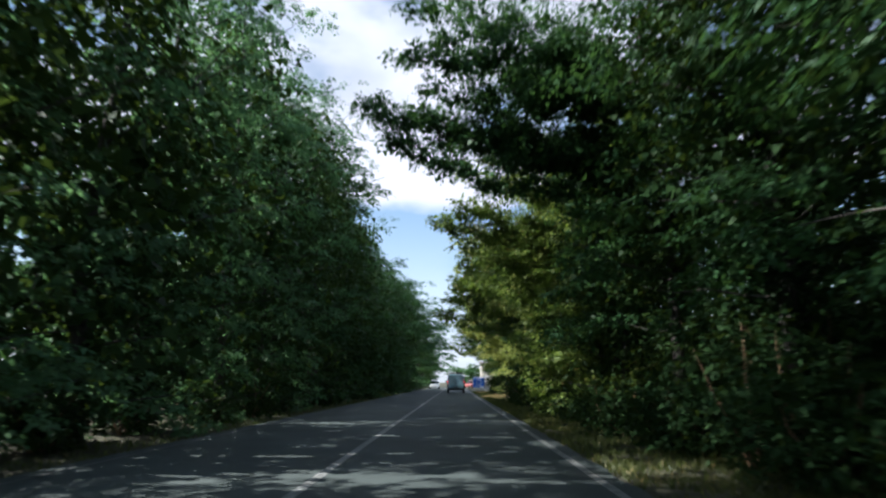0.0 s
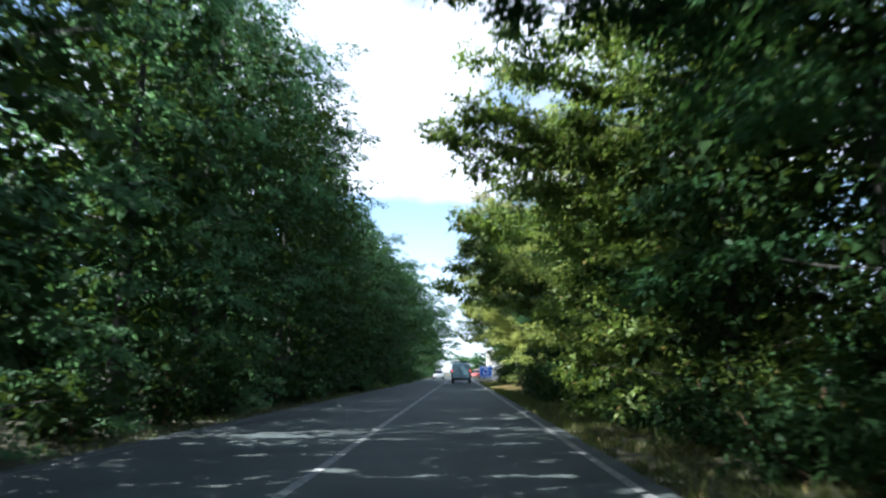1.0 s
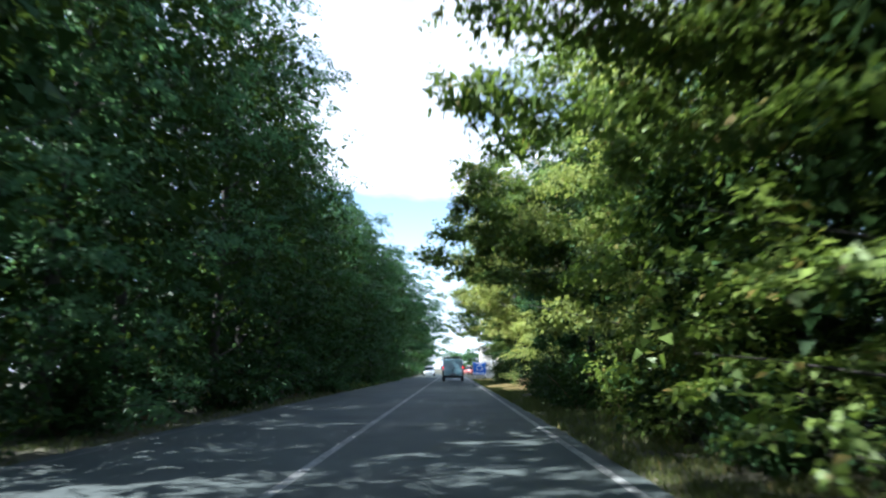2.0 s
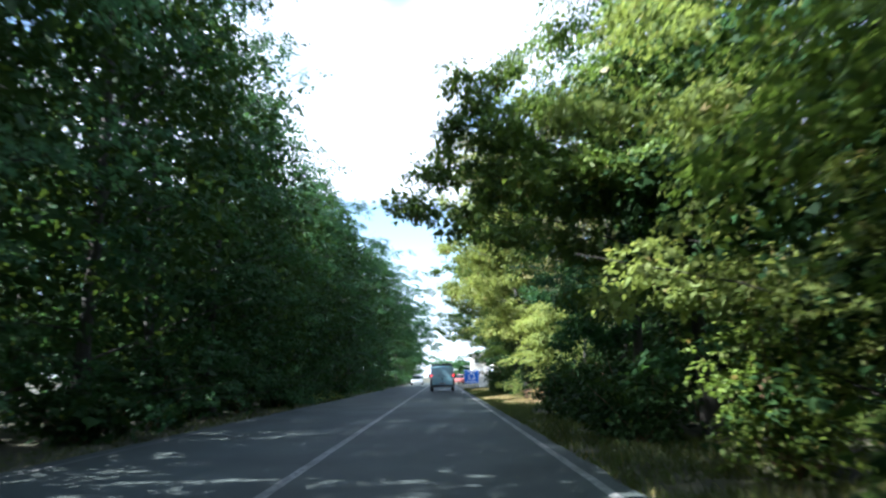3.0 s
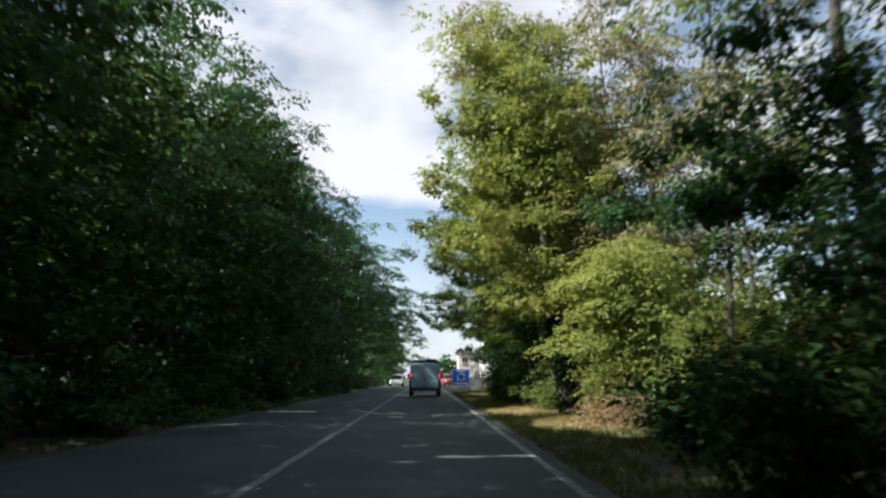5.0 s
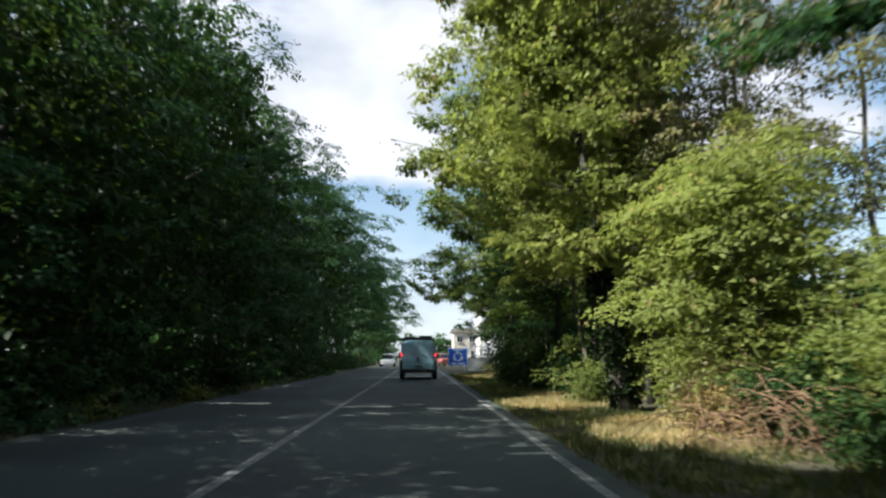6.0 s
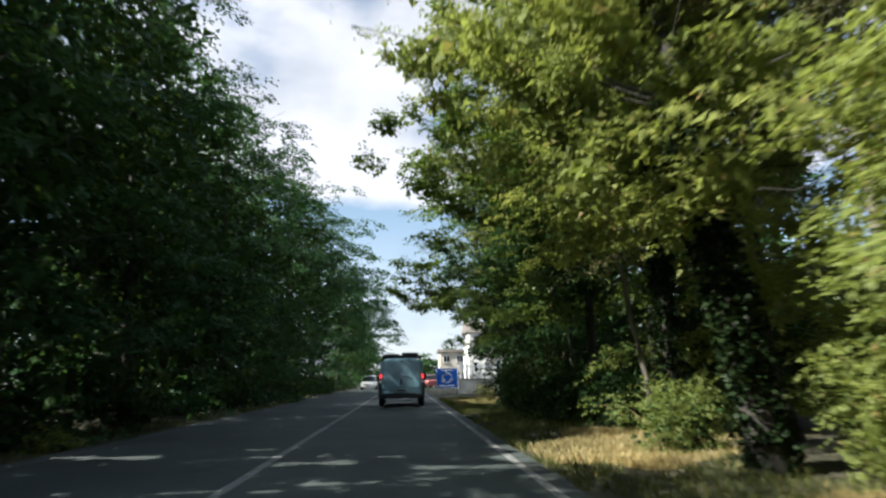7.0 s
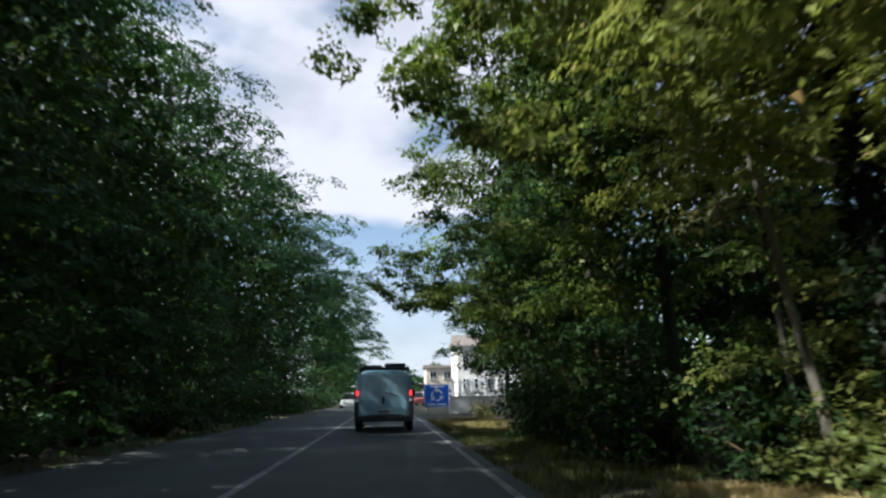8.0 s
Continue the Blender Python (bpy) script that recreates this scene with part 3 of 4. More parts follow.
def right_tree(i, at, height, radius, low, leaves, boughs=(), **own):
    """One tree of the right-hand row; boughs: long limbs (tip, sprays, spread); own: what sets this tree apart."""
    kind = dict(limbs=24, per=13, core=6000, core_mid=0.48, core_size=0.19, core_reach=0.6, size=0.105, width=0.5, trunk_r=0.15, lean=(0, 0), simple=True, full=True, solid=10)
    kind.update(own)
    make_tree((at[0], at[1], 0.02), height, radius, low, 100 + i, leaves, BARK, LAB_R if leaves in (LEAF_SUNLIT, LEAF_DRY) else LAB_D, extra=boughs, **kind)


# trees 0 to 4: high boughs over the road, out of view, added for shade
right_tree(0, (4.9, -6.5), 11.0, 3.3, 2.6, LEAF_DARK,
           sprays=30, core=7000, solid=0, face=(1.5, -0.03, -1),
           boughs=(((-1.5, -6.0, 9.0), 160, 0.9), ((0.5, -8.0, 9.4), 150, 0.9)))
right_tree(1, (4.9, -2.5), 11.0, 3.3, 2.6, LEAF_DARK,
           sprays=30, core=7000, solid=0, face=(1.5, -0.03, -1),
           boughs=(((-1.5, -2.0, 9.2), 160, 0.9), ((0.5, -3.8, 9.0), 150, 0.9)))
right_tree(2, (4.9, 1.5), 11.0, 3.1, 2.6, LEAF_DARK,
           sprays=30, core=7000, solid=0, face=(1.5, -0.03, -1),
           boughs=(((-1.5, 2.0, 9.2), 160, 0.9), ((0.4, 0.2, 9.0), 150, 0.9)))
right_tree(3, (4.9, 5.2), 11.5, 3.1, 2.6, LEAF_DARK,
           core=7000, face=(1.5, -0.03, -1),
           boughs=(((-2.8, 7.0, 9.8), 170, 1.0), ((-3.2, 4.0, 9.6), 170, 1.0), ((-1.2, 5.4, 9.4), 160, 0.9), ((0.6, 4.2, 9.0), 150, 0.9), ((0.8, 6.8, 8.8), 150, 0.8)))
# the ivy on this trunk is added to darken it
right_tree(4, (4.7, 9.2), 11.5, 3.2, 2.6, LEAF_DARK,
           core=7000, ivy=500, face=(1.5, -0.03, -1),
           boughs=(((-1.2, 9.0, 10.0), 200, 1.0), ((-2.6, 10.6, 10.2), 200, 1.0), ((0.4, 10.8, 10.0), 180, 0.9), ((1.6, 9.0, 6.6), 110, 0.6)))
right_tree(5, (4.6, 13.2), 12.0, 3.2, 2.2, LEAF_DARK,
           core_mid=0.36, simple=False, hang=5.4,
           boughs=(((-1.8, 13.7, 7.6), 240, 0.25), ((-1.2, 13.8, 6.4), 260, 0.26), ((-0.5, 13.8, 7.2), 260, 0.32), ((-0.7, 14.0, 9.0), 260, 0.4), ((0.4, 14.0, 6.8), 260, 0.34), ((0.3, 14.2, 8.2), 260, 0.42), ((1.0, 14.5, 8.9), 240, 0.6), ((2.0, 15.0, 7.4), 220, 0.6), ((2.7, 14.0, 8.6), 230, 0.7), ((1.6, 13.8, 7.0), 220, 0.5), ((0.6, 14.6, 10.0), 240, 0.7), ((0.5, 12.2, 8.4), 200, 0.45), ((1.3, 12.2, 7.8), 190, 0.45), ((0.0, 12.6, 9.3), 180, 0.5)))
right_tree(6, (4.6, 17.6), 9.4, 3.0, 1.0, LEAF_MID,
           sprays=88, core_mid=0.36, width=0.62, simple=False,
           boughs=(((-0.2, 19.0, 6.0), 220, 0.18), ((0.3, 19.0, 6.5), 240, 0.26), ((0.7, 19.0, 7.3), 160, 0.4), ((0.35, 19.2, 5.1), 150, 0.25), ((0.35, 19.2, 4.2), 130, 0.22), ((1.1, 19.0, 5.7), 160, 0.4), ((1.7, 19.2, 4.8), 120, 0.45), ((0.9, 18.3, 8.3), 160, 0.5)))
right_tree(7, (4.7, 21.6), 8.8, 2.9, 1.0, LEAF_MID,
           sprays=88, core_mid=0.36, width=0.62, simple=False,
           boughs=(((1.7, 21.5, 4.8), 140, 0.5),))
right_tree(8, (4.8, 25.4), 8.6, 2.9, 1.0, LEAF_SUNLIT,
           core_mid=0.36, size=0.1, simple=False,
           boughs=(((1.9, 26.5, 4.4), 140, 0.5), ((2.7, 27.2, 2.5), 150, 0.4)))
right_tree(9, (4.6, 30.0), 11.0, 3.1, 2.4, LEAF_MID,
           sprays=88, core_mid=0.36, width=0.62, limit=(-1.2, 5.5, -0.3),
           boughs=(((-0.55, 31.0, 4.5), 240, 0.18), ((0.0, 31.0, 5.2), 260, 0.22), ((0.3, 31.0, 6.1), 260, 0.26), ((0.6, 31.0, 6.9), 240, 0.32), ((0.9, 30.8, 5.4), 160, 0.4), ((1.4, 29.2, 5.2), 150, 0.5), ((3.3, 31.2, 5.0), 170, 0.7), ((4.0, 31.6, 6.6), 170, 0.8), ((3.2, 30.8, 7.6), 150, 0.8)))
# trees 10 and 11 take LEAF_DARK so that they look shaded
right_tree(10, (4.7, 34.2), 11.5, 2.7, 3.2, LEAF_DARK,
           limbs=13, sprays=44, core=48, core_mid=0.36, full=False, solid=0,
           boughs=(((2.4, 35.4, 5.9), 150, 0.4), ((1.7, 35.6, 6.2), 90, 0.25), ((2.8, 34.6, 4.4), 60, 0.4), ((3.3, 33.4, 2.7), 150, 0.55), ((3.5, 35.4, 2.6), 150, 0.55), ((5.6, 36.0, 3.2), 130, 0.6)))
right_tree(11, (5.6, 38.6), 11.0, 2.7, 2.6, LEAF_DARK,
           limbs=13, sprays=20, core=48, core_mid=0.36, full=False, solid=0,
           boughs=(((3.6, 37.4, 4.6), 140, 0.6), ((3.7, 39.2, 4.3), 140, 0.6), ((6.4, 37.6, 3.8), 140, 0.7), ((4.3, 41.4, 4.0), 150, 0.3), ((3.4, 42.2, 4.2), 120, 0.22)))
right_tree(12, (4.4, 50.0), 13.2, 2.8, 3.6, LEAF_SUNLIT,
           limbs=30, sprays=126, per=24, core=11000, core_size=0.15, core_reach=0.9, size=0.074, inner=LEAF_SUNLIT, trunk_r=0.17, ivy=1200, lean=(-1.4, 1.6),
           boughs=(((-0.6, 51.4, 6.2), 150, 0.36), ((0.8, 51.6, 5.7), 170, 0.5), ((1.3, 48.4, 5.4), 160, 0.5), ((2.7, 48.6, 3.7), 150, 0.5), ((4.9, 50.4, 3.2), 150, 0.5), ((5.8, 51.0, 4.4), 170, 0.6), ((6.2, 51.8, 2.9), 150, 0.5), ((1.1, 50.5, 7.6), 190, 0.5), ((1.1, 50.4, 9.6), 190, 0.5), ((1.8, 50.0, 11.4), 170, 0.5)))
# ivy added here too, against a trunk too bright in the sun
right_tree(13, (5.0, 53.8), 12.6, 3.0, 3.4, LEAF_SUNLIT,
           limbs=30, sprays=126, per=20, core=11000, core_size=0.15, core_reach=0.9, size=0.074, inner=LEAF_SUNLIT, trunk_r=0.11, ivy=500, lean=(-0.8, 0.8), limit=(0.4, 5, 0.6),
           boughs=(((0.9, 54.4, 5.7), 160, 0.5), ((1.0, 55.0, 8.0), 180, 0.5), ((1.2, 54.0, 10.2), 160, 0.5)))
right_tree(14, (4.9, 58.6), 12.2, 3.4, 2.6, LEAF_MID,
           sprays=88, width=0.62,
           boughs=(((0.5, 57.5, 5.7), 170, 0.3), ((0.0, 57.6, 6.6), 180, 0.3), ((0.3, 58.0, 8.0), 190, 0.4), ((0.5, 58.6, 9.6), 190, 0.45), ((1.4, 60.4, 8.4), 170, 0.5), ((1.2, 58.8, 10.8), 180, 0.5)))
right_tree(15, (5.0, 63.5), 12.0, 3.4, 2.4, LEAF_DARK,
           limit=(0.9, 5, 0.9),
           boughs=(((1.3, 63.5, 5.4), 160, 0.5), ((1.2, 64.2, 8.6), 160, 0.5)))
right_tree(16, (4.9, 68.8), 11.8, 3.4, 3.0, LEAF_MID,
           sprays=88, width=0.62,
           boughs=(((-0.4, 71.0, 4.9), 180, 0.25), ((0.5, 71.0, 6.2), 200, 0.4), ((1.7, 71.0, 5.0), 200, 0.4), ((0.6, 70.0, 5.2), 180, 0.4), ((3.2, 70.8, 4.4), 170, 0.4), ((0.7, 71.2, 9.8), 150, 0.5)))
# trees 17 to 20: leaf colour darkened so that they read as shaded
right_tree(17, (5.6, 74.0), 10.0, 2.6, 3.3, LEAF_SHADE,
           boughs=(((1.9, 74.5, 5.4), 150, 0.5),))
right_tree(18, (5.9, 78.5), 6.6, 1.8, 2.4, LEAF_SHADE,
           sprays=34,
           boughs=(((3.6, 78.0, 3.0), 110, 0.35), ((4.4, 77.6, 4.0), 130, 0.4)))
right_tree(20, (7.2, 36.0), 10.5, 2.0, 2.4, LEAF_SHADE,
           core_mid=0.36, full=False)
right_tree(21, (5.6, 32.4), 10.8, 2.2, 2.4, LEAF_DARK,
           core_mid=0.36, full=False)
right_tree(19, (8.6, 80.0), 8.5, 2.6, 2.4, LEAF_SHADE)
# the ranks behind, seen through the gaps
# ranks meant to lie in shade get it through their leaf colour
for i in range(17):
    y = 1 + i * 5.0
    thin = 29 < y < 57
    make_tree((9.0 + 1.2 * math.sin(i * 2.1), y, 0.05), 5.2 if 34 < y < 48 else 3.0 if thin else 9.5 + 1.5 * math.sin(i * 1.7), 2.6 if thin else 3.0, 0.4, 200 + i, LEAF_SHADE if 34 < y < 48 else LEAF_SUNLIT if thin else LEAF_SHADE if y > 56 or y < 22 else LEAF_DARK, BARK,
              "low tree with shade-darkened leaves behind the shrubs" if 34 < y < 48 else "low sunlit tree behind the shrubs" if thin else "dark tree added behind the roadside row", limbs=16, sprays=44 if thin else 60 if y < 28 else 26, per=9 if thin else 10 if y < 28 else 8, size=0.13 if thin else 0.17 if y < 28 else 0.32,
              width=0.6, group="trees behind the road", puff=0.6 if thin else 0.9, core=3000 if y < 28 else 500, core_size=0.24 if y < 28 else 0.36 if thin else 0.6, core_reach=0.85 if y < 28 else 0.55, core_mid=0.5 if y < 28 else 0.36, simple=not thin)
for i in range(12):
    y = -2 + i * 8.0
    make_tree((16 + 2 * math.sin(i * 2.1), y, 0.05), 3.8 if 26 < y < 70 else 9.5, 4.4, 0.3, 230 + i, LEAF_DARK, BARK,
              "dark tree deep in the wood", limbs=14, sprays=16, per=6, size=0.7, width=0.7, group="trees behind the road", puff=1.1, core=700, core_size=0.9, simple=True)

# slim pale stems in the thin wood
for i, (x, y, lx) in enumerate([(5.2, 37.0, 0.5), (6.2, 40.4, -0.4), (5.0, 41.5, 0.3), (5.1, 55.2, -1.4), (5.9, 57.0, -0.5), (4.7, 60.5, 0.4), (6.6, 43.5, 0.4), (5.4, 51.6, -0.3)]):
    make_tree((x, y, 0.02), 9.0 + 0.4 * i % 1.2, 1.5, 4.2, 300 + i, LEAF_MID if i % 2 else LEAF_DRY, PALE_BARK if y == 55.2 else BARK,
              "slender young tree with bare lower stem in thin woodland", limbs=9, sprays=24, per=9, size=0.12, trunk_r=0.07, lean=(lx, 0.3), group="young trees", core=0)

for i, (x, y) in enumerate([(7.4, 50.4), (8.3, 52.8), (7.0, 55.2), (9.2, 49.2), (5.9, 49.7), (6.6, 48.9), (6.6, 53.4)]):
    make_tree((x, y, 0.03), 14.3 if i == 6 else 13.6 if i in (0, 4) else 11.0 + 0.5 * math.sin(i * 2.0), 2.0 if i == 6 else 2.3, 8.5 if i == 6 else 3.6, 320 + i, LEAF_DRY, BARK if i == 6 else PALE_BARK,
              "thin grey-leaved tree with bare stems showing", limbs=16, sprays=60, per=12, size=0.115, simple=True, trunk_r=0.10, lean=(-4.4, -1.0) if i == 6 else (0.4 * math.sin(i * 2.4), 0.2), group="young trees", core=0)

make_tree((5.0, 46.9, 0.03), 4.3, 1.6, 2.0, 340, LEAF_SUNLIT, BARK, "small bushy sunlit tree beside the verge", limbs=20, sprays=80, per=15, size=0.085, width=0.5, trunk_r=0.06, puff=0.45, group="young trees", core=3600, core_size=0.13, core_mid=0.5, core_reach=0.9, inner=LEAF_SUNLIT)

# ---- trees on the left: one tall dark wall ----
# first five rows: tops out of view, raised to shade the right side
left_rows = [(-8, 18.0), (-4, 18.5), (0, 18.5), (4, 18.0), (8, 16.4), (12, 14.4), (16, 14.6), (20, 14.6), (24, 12.8), (28, 14.0), (32, 15.0), (36, 14.6), (40, 12.2), (44, 10.2), (48, 9.6), (52, 10.0), (56.5, 12.0), (60, 12.8), (65, 11.6), (70, 12.4), (75, 13.0),
             (80, 13.6), (85, 14.4), (90, 14.8), (95, 15.0), (100, 14.6), (106, 13.5), (112, 12.5), (119, 11.5), (127, 10.5), (136, 8.0), (146, 6.5)]
for i, (y, h) in enumerate(left_rows):
    near = 2 < y < 72
    # for y < 10: unseen overhead boughs, added to keep light off the right
    road_boughs = (((-1.0, y, 5.2), 70, 0.5), ((-1.6, y + 1, 7.6), 110, 0.6), ((-2.5, y, 10.2), 130, 0.7)) if 94 < y < 113 else (((-2.3, y, 11.2), 130, 0.6), ((-2.3, y + 1, 9.0), 130, 0.6), ((-3.6, y + 1, 12.6), 100, 0.8)) if 88 < y < 94 else (((-3.2, y, 11.0), 260, 1.0), ((-1.6, y + 1.5, 11.5), 260, 1.0)) if y < 10 else ()
    past = y > 103
    make_tree((-6.2 if past else -7.5 + 0.4 * math.sin(i * 2.7), y + 0.6 * math.sin(i * 1.9), 0.03), h, 3.9, 0.9 if past else 0.6, 400 + i, LEAF_HAZE if y < 30 else LEAF_DARK, BARK,
              "tall dark-green tree in the shaded roadside wall", limbs=30 if near else 22, sprays=58 if near else 40, per=13 if near else 10, simple=True, pad=0.62 if near else 0.8, core=5500 if 22 < y < 58 else 2400 if near else 1300, core_reach=0.75 if 22 < y < 58 else 0.55, core_size=0.26 if 22 < y < 58 else 0.36, core_mid=0.36 if y < 18 else 0.52, full=True, extra=road_boughs,
              size=0.122 if near else 0.19, width=0.62, trunk_r=0.17, face=(-4.55, 0.03, 1) if y < 86 else None, group="trees along the road")
# hidden trees added behind; each height set to shade or free the right side
shading_heights = [28.0] * 3 + [20.8, 21.6, 9.0, 24.0, 24.0, 16.0, 8.0, 8.0] + [21.5] * 4 + [19.0] * 5 + [12.0]
for i, h in enumerate(shading_heights):
    make_tree((-12.2 + 0.9 * math.sin(i * 2.3), -2 + i * 5.0, 0.05), h + 0.6 * math.sin(i * 1.3), 3.2, 0.3, 500 + i, LEAF_DARK, BARK,
              "dark tree added behind the roadside row", limbs=16, sprays=14 if i < 5 else 26, per=8, size=0.26 if i < 5 else 0.32, width=0.7, group="trees behind the road", puff=0.9, pad=0.9, core=260 if i < 5 else 900, core_size=0.5 if i < 5 else 0.7, simple=True)
for i in range(13):
    make_tree((-19 + 2 * math.sin(i * 2.1), -2 + i * 8.0, 0.05), 9.5, 4.4, 0.3, 530 + i, LEAF_DARK, BARK,
              "dark tree deep in the wood", limbs=14, sprays=16, per=6, size=0.7, width=0.7, group="trees behind the road", puff=1.1, core=700, core_size=0.9, simple=True)

# ---- bushes ----
rb = [(3.9, 8.6, 2.3, 1.1), (3.6, 13.4, 1.2, 0.8), (3.7, 16.6, 1.4, 0.9), (3.6, 20.0, 1.4, 0.9), (3.5, 23.2, 1.7, 1.1), (3.75, 26.0, 2.0, 0.85), (3.5, 30.0, 1.5, 1.0),
      (4.3, 33.0, 1.6, 1.1), (4.6, 36.2, 1.4, 1.0), (5.2, 39.4, 1.8, 1.2)]
# most of these shrubs wear the leaves darkened for shade
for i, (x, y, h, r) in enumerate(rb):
    make_bush((x, y, 0.03), h, r, 600 + i, LEAF_SHADE if y < 21 or y > 26.1 else LEAF_MID, "sunlit yellow-green shrub beside the verge" if y == 26.0 else "leafy shrub at the foot of the roadside trees", sprays=330 if y == 26.0 else 230, size=0.085 if y == 26.0 else 0.10)
# out-of-sun brambles hold shade in their colour; (5.1, 45.3) stands for a dark hollow
lit = [(6.2, 42.6, 3.2, 1.5, LEAF_SUNLIT), (4.9, 46.9, 1.4, 0.8, LEAF_DRY), (4.5, 46.0, 0.7, 0.6, LEAF_BROWN), (5.1, 45.3, 1.3, 0.8, LEAF_SHADE), (5.0, 43.2, 1.0, 0.7, LEAF_SHADE), (5.15, 48.6, 1.6, 0.75, LEAF_SUNLIT), (5.7, 49.4, 2.3, 1.0, LEAF_SUNLIT), (6.6, 50.8, 3.2, 1.2, LEAF_SUNLIT), (5.8, 43.5, 2.5, 0.95, LEAF_SUNLIT), (6.6, 44.2, 3.3, 1.7, LEAF_SUNLIT), (5.6, 45.6, 2.3, 1.5, LEAF_SUNLIT), (7.4, 46.8, 2.5, 1.9, LEAF_SUNLIT), (8.2, 43.0, 2.6, 1.9, LEAF_MID), (7.0, 40.6, 3.2, 1.7, LEAF_SHADE),
       (6.0, 47.2, 2.2, 1.5, LEAF_SUNLIT), (8.8, 45.4, 2.6, 2.0, LEAF_SUNLIT), (5.8, 40.6, 2.6, 1.3, LEAF_SHADE)]
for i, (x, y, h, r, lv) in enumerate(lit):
    make_bush((x, y, 0.03), h, r, 650 + i, lv, "bramble shrub with shade-darkened leaves under the trees" if lv is LEAF_SHADE else "withered brown shrub beside the dry verge" if lv is LEAF_BROWN else "sunlit yellow-green bramble shrub beside the verge", sprays=400 if lv is LEAF_SHADE else 600, per=20, size=0.068, width=0.7, inner=lv, simple=True)
# shrubs added for deep shade, which is put into their colour
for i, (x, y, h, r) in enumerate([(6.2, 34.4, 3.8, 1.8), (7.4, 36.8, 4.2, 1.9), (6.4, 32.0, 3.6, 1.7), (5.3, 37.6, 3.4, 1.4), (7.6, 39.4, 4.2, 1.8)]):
    make_bush((x, y, 0.03), h * 0.85, r, 670 + i, LEAF_SHADE, "tall shrub with shade-darkened leaves behind the trees", sprays=330, size=0.12)
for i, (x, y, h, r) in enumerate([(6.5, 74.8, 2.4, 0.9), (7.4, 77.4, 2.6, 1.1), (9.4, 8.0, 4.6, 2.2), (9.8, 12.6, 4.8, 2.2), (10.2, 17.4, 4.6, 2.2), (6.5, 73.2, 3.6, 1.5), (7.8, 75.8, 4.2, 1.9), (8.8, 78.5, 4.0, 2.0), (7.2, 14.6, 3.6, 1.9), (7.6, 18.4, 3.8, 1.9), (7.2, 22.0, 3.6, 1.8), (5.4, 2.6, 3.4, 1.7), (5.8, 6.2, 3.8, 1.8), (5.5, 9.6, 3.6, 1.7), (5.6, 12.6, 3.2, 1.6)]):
    make_bush((x, y, 0.03), h, r, 690 + i, LEAF_SHADE, "tall shrub with shade-darkened leaves behind the trees", sprays=420, size=0.13)
# the last three carry shade in their leaf colour
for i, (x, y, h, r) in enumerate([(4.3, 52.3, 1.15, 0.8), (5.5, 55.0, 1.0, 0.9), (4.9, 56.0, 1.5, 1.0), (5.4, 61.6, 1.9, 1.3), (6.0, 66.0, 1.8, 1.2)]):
    make_bush((x, y, 0.03), h, r, 680 + i, LEAF_SHADE if i > 1 else LEAF_SUNLIT, "small green shrub on the dry verge", sprays=300, per=18 if i == 0 else 10, size=0.06 if i == 0 else 0.10, simple=i == 0)
# undergrowth whose near-black green stands in for shade along the verge
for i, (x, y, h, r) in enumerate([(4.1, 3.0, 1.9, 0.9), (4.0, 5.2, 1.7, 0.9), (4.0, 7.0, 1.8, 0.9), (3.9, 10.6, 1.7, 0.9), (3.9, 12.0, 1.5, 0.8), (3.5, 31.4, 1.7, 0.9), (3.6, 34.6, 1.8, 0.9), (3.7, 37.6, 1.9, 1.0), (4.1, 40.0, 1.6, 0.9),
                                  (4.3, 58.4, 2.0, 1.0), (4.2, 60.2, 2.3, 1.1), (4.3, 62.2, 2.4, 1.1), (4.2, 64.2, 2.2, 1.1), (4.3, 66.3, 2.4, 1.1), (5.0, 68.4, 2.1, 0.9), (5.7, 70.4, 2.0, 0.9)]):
    make_bush((x, y, 0.03), h, r, 800 + i, LEAF_SHADE, "undergrowth shrub with shade-darkened leaves at the edge of the verge", sprays=260, size=0.12)
# the same darkened leaves, for the shade under the left wall
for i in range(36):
    make_bush((-6.9 + 0.4 * math.sin(i * 1.7), 4 + i * 3.4, 0.03), 1.8 + 0.5 * math.sin(i * 2.9), 1.2, 700 + i, LEAF_SHADE, "undergrowth shrub with shade-darkened leaves beneath the tall trees", sprays=130, size=0.16)
for i, (x, y) in enumerate([(-5.75, 49.2), (-5.8, 54.6)]):
    make_bush((x, y, 0.0), 0.45, 0.4, 750 + i, LEAF_SUNLIT, "small yellow-green weed tuft at the road edge", sprays=60, size=0.08, group="weed tufts")


